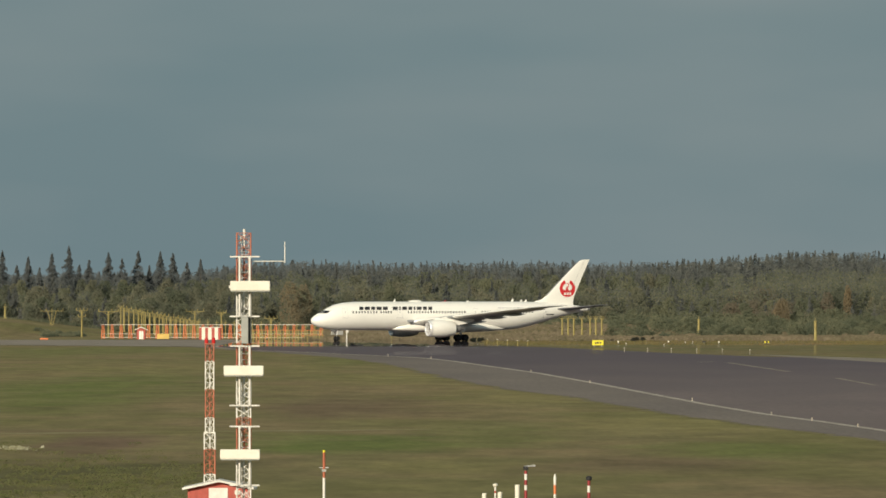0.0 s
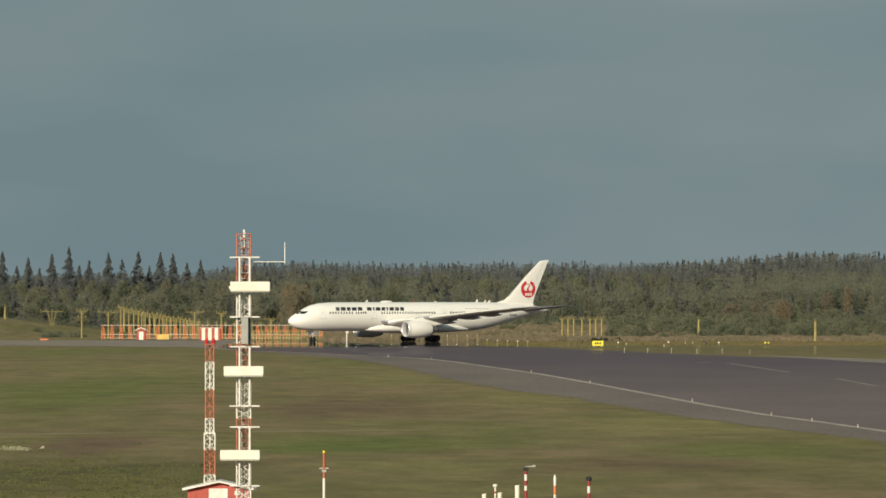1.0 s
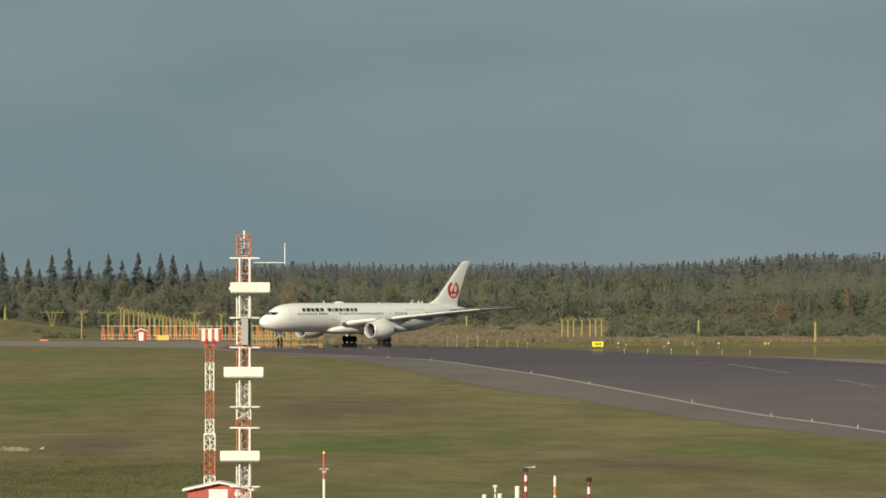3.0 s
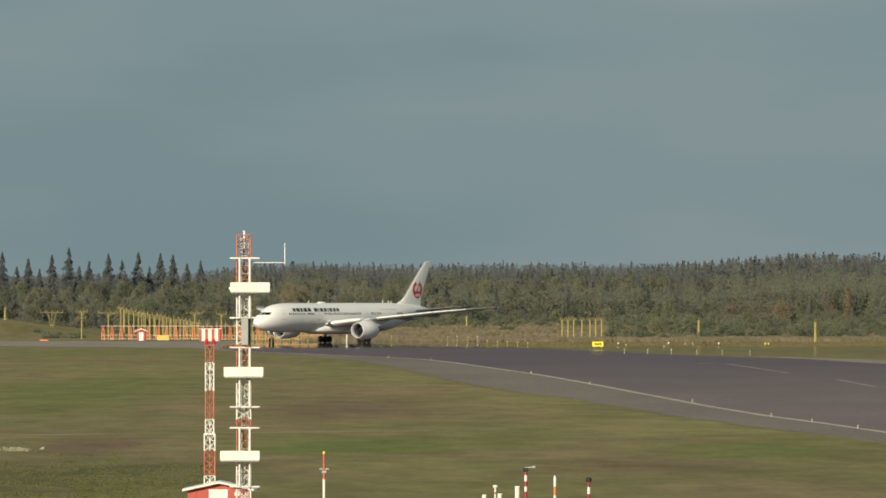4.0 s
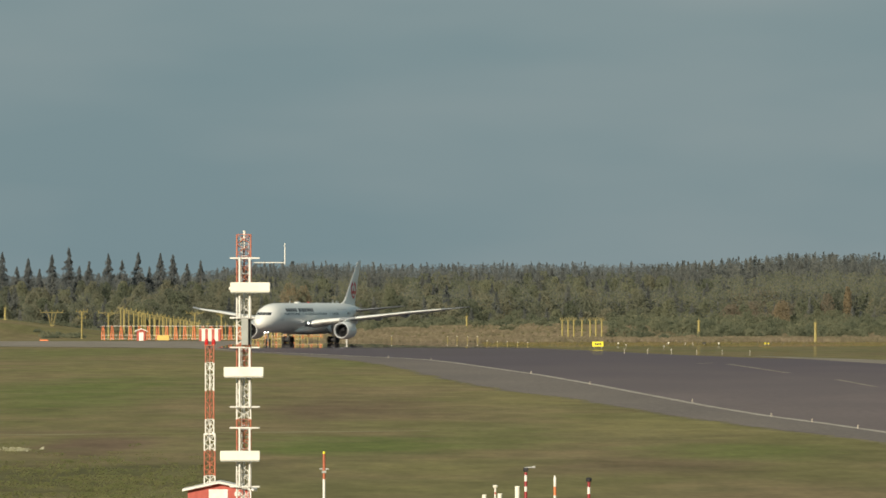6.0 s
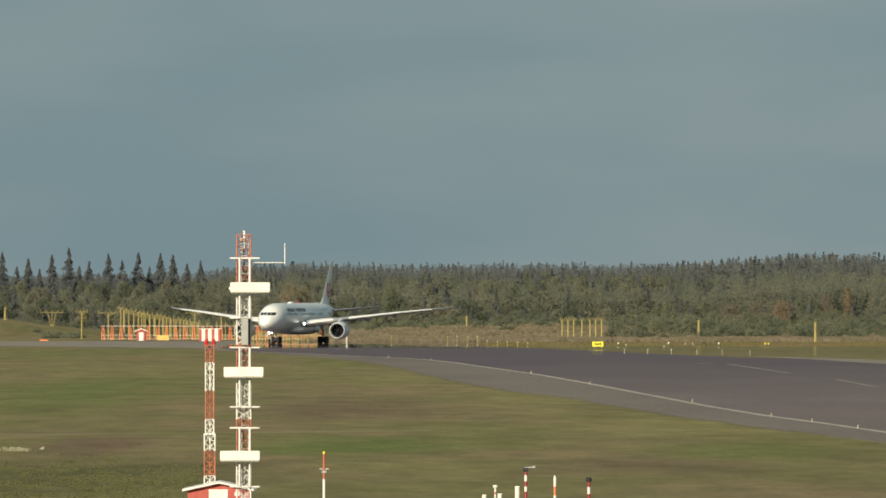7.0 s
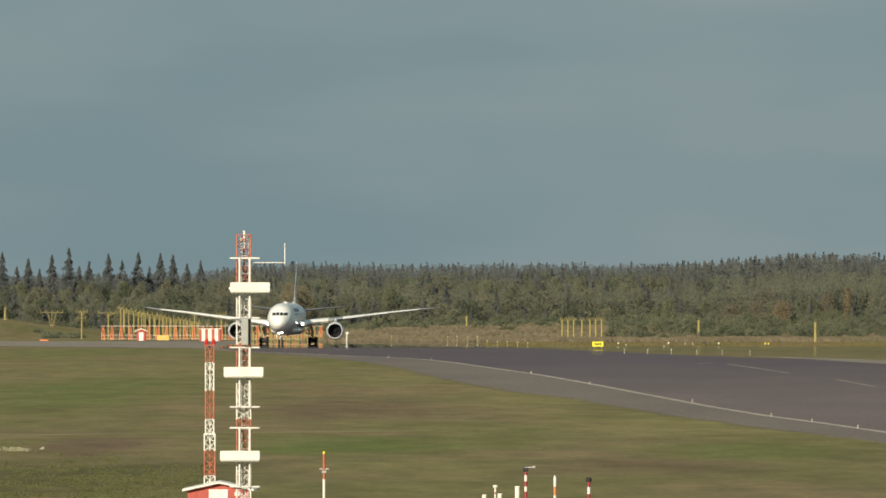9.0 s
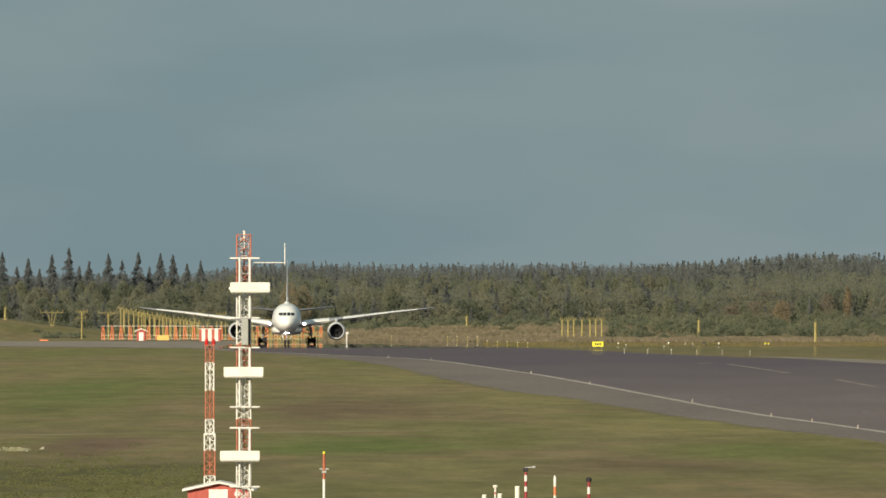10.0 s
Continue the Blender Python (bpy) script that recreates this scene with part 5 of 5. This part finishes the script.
for i in range(15):
    q = i / 14
    approach_pole(219 + 126 * q + 1.6 * math.sin(i * 3.1), 552 + 24 * q ** 0.9, 2130 - 190 * q, 0.28, 1.9, 3)
for i in range(14):
    q = i / 13
    approach_pole(352 + 205 * q, 572 + 8 * q, 1880 - 30 * q, 0.26, 0.9, 1)
for brg, top, d, bar in ((145, 552, 1905, 2.6), (192, 554, 1930, 4.6), (345, 554, 2000, 4.2), (392, 556, 1990, 2.4), (480, 566, 1960, 3.0)):
    approach_pole(brg, top, d, 0.42, bar, 4)
approach_pole(92, 553, 2010, 0.4, 5.4, 5, vee=True)
approach_pole(126 + 19, 563, 1904, 0.3, 1.8, 2)
approach_pole(9, 545, 2030, 0.5, 0.9, 1)
approach_pole(826, 560, 2000, 0.5, 0.7, 1)
for brg in (995, 1005.5, 1015.5, 1030, 1044.5, 1054.5, 1065):
    approach_pole(brg, 566.5, 1905, 0.44, 1.0, 3)
approach_pole(1236.5, 568, 1930, 0.62, 0.75, 1)
approach_pole(1443, 571, 1770, 0.66, 0.75, 1)

# low yellow-orange fence of lamp frames before the array
fence = thing("lamp_frame_row", "low orange and yellow frame row beside the runway end", "frame row", at=(across(507, 1812), 1812, level(1812)))
half = 65 * 1812 / 15000
part("rail", Geo().box((0, 0, 2.0), (2 * half, 0.1, 0.10), 0.02), ORANGE, fence)
part("rail", Geo().box((0, 0, 1.0), (2 * half, 0.08, 0.08), 0.02), ORANGE, fence)
stick = mesh_of("upright", Geo().box((0, 0, 1.0), (0.22, 0.12, 2.0), 0.02), YELLOW)
for i in range(25):
    ob = new("upright", stick)
    ob.parent, ob.location = fence, (-half + 0.2 + (2 * half - 0.4) * i / 24, 0, 0)


def small_thing(name, brg, d, parts, label, category, group=""):
    x = across(brg, d)
    t = thing(name, label, category, group, at=(x, d, height(x, d) + (0.03 if name == "edge_light" else 0)))
    for n, g, m in parts:
        part(n, g, m, t)
    return t


# runway sign: yellow board with dark bars
sx = 1555
sign = small_thing("runway_sign", 1058, sx, (
    ("board", Geo().box((0, 0, 0.79), (2.06, 0.25, 0.92), 0.03), SIGN),
    ("leg", Geo().tube((-0.7, 0, 0), (-0.7, 0, 0.36), 0.05, n=8), GALV),
    ("leg", Geo().tube((0.7, 0, 0), (0.7, 0, 0.36), 0.05, n=8), GALV)), "yellow runway sign board with dark bars", "sign")
for dx, w in ((-0.42, 0.28), (-0.08, 0.22), (0.2, 0.18), (0.5, 0.24)):
    part("dark_bar", Geo().box((dx, -0.135, 0.79), (w, 0.02, 0.36)), TITLE, sign)

for brg in (862, 880, 898, 916, 934):
    d = lerp(brg, (850, 900, 1000), (1632, 1588, 1523)) + 6
    small_thing("edge_marker", brg, d, (("stake", Geo().tube((0, 0, 0), (0, 0, 0.95), 0.07, 0.06, n=8), YELLOW), ("cap", Geo().tube((0, 0, 0.95), (0, 0, 1.08), 0.08, n=8), CREAM)), "slim pale edge marker stake in the grass", "marker", "edge markers")
for brg in (693, 792, 809, 827, 845):
    small_thing("edge_marker", brg, 1800, (("stake", Geo().tube((0, 0, 0), (0, 0, 1.0), 0.08, 0.07, n=8), YELLOW), ("cap", Geo().tube((0, 0, 1.0), (0, 0, 1.14), 0.09, n=8), CREAM)), "slim pale edge marker stake in the grass", "marker", "edge markers")
for brg, d in ((1105, 1418), (1146, 1412), (1188, 1404), (1233, 1394), (1278, 1384), (1327, 1372)):
    small_thing("edge_marker", brg, d, (("stake", Geo().tube((0, 0, 0), (0, 0, 0.7), 0.05, 0.04, n=8), LINE), ("cap", Geo().tube((0, 0, 0.7), (0, 0, 0.8), 0.06, n=8), CREAM)), "slim pale edge marker stake in the grass", "marker", "edge markers")
for brg, d in ((1518, 733), (1437, 764), (1365, 794), (1225, 880), (1044, 1022), (940, 1125), (763, 1295), (687, 1332)):
    small_thing("edge_light", brg, d, (("body", Geo().turn(((0, 0.12), (0.04, 0.12), (0.06, 0.05), (0.18, 0.05), (0.2, 0.07), (0.24, 0.07)), (0, 0, 0), "z", 12, (True, True)), LINE), ("lens", Geo().turn(((0.24, 0.06), (0.29, 0.055), (0.33, 0.03)), (0, 0, 0), "z", 12, (True, True)), LINE)), "small yellow elevated runway edge light", "edge light", "runway edge lights")
for brg, d, w, m in ((1094, 1650, 0.26, CREAM), (1183, 1660, 0.3, CREAM), (1213, 1650, 0.2, LINE), (1226, 1650, 0.16, LINE), (1246, 1655, 0.7, TITLE), (1272, 1645, 0.28, CREAM), (1354, 1640, 0.34, SIGN), (1360, 1640, 0.28, SIGN), (1108, 1600, 0.12, MAST_WHITE), (1175, 1560, 0.12, MAST_WHITE)):
    small_thing("field_lamp", brg, d, (("stem", Geo().tube((0, 0, 0), (0, 0, 0.32), 0.05, n=8), GALV), ("head", Geo().box((0, 0, 0.42), (w, 0.25, 0.3), 0.05), m)), "small low lamp head on a short stem", "lamp", "taxiway lamps")
small_thing("white_marker_lamp", 613.5, 1800, (("post", Geo().tube((0, 0, 0), (0.05, 0, 1.5), 0.13, 0.12, n=10), MAST_WHITE), ("head", Geo().box((0.12, 0, 1.75), (0.62, 0.4, 0.5), 0.08), MAST_WHITE), ("foot", Geo().box((0, 0, 0.08), (0.5, 0.5, 0.16), 0.03), GALV)), "white lamp post with boxy head beside the runway", "lamp post")
small_thing("marker_board", 78, 1810, (("board", Geo().box((0, 0, 0.2), (1.8, 0.12, 0.3), 0.03), ORANGE),), "low orange marker board on the grass", "marker board")


# ---- what moves ----
def taxi_pose(t):
    """Main gear centre and heading along the turn: seconds, across, away, degrees."""
    k = [r[0] for r in TAXI]
    return tuple(lerp(t, k, [r[c] for r in TAXI]) for c in (1, 2, 3))


TAXI = ((0.0, 1.81, 1760.23, 22.92), (0.5, -1.54, 1758.69, 27.07), (1.0, -4.70, 1756.94, 31.09), (1.5, -7.70, 1755.01, 35.06), (2.0, -10.53, 1752.88, 39.07),
        (2.5, -13.21, 1750.56, 43.12), (3.0, -15.72, 1748.05, 47.23), (3.5, -18.07, 1745.34, 51.39), (4.0, -20.24, 1742.43, 55.57), (4.5, -22.23, 1739.32, 59.71),
        (5.0, -24.01, 1736.02, 63.78), (5.5, -25.60, 1732.54, 67.71), (6.0, -26.97, 1728.88, 71.44), (6.5, -28.13, 1725.07, 74.93), (7.0, -29.09, 1721.11, 78.13),
        (7.5, -29.85, 1717.03, 81.00), (8.0, -30.43, 1712.83, 83.55), (8.5, -30.83, 1708.54, 85.77), (9.0, -31.09, 1704.17, 87.69), (9.5, -31.21, 1699.73, 89.38), (10.0, -31.20, 1695.24, 90.94))


def motions():
    walk(AIRLINER, [(t, pose(x, y, level(y) + 0.03, 0, 0, 180 + a)) for t, x, y, a in TAXI])
    # nose wheels steer into the left turn and straighten out
    steer = []
    for i, (t, x, y, a) in enumerate(TAXI):
        j, k = max(0, i - 1), min(len(TAXI) - 1, i + 1)
        dt = TAXI[k][0] - TAXI[j][0]
        speed = math.hypot(TAXI[k][1] - TAXI[j][1], TAXI[k][2] - TAXI[j][2]) / dt
        steer.append((t, pose(25.83, 0, 0, 0, 0, math.degrees(math.atan(25.83 * radians((TAXI[k][3] - TAXI[j][3]) / dt) / speed)))))
    walk(NOSE_GEAR, steer)
    step = 1 / 15
    rolled = [0.0]
    for i in range(150):
        x0, y0, _ = taxi_pose(i * step)
        x1, y1, _ = taxi_pose((i + 1) * step)
        rolled.append(rolled[-1] + math.hypot(x1 - x0, y1 - y0))
    for ob, at, r in WHEELS:
        walk(ob, [(i * step, Matrix.Translation(at) @ Matrix.Rotation(d / r, 4, "Y")) for i, d in enumerate(rolled)])


motions()
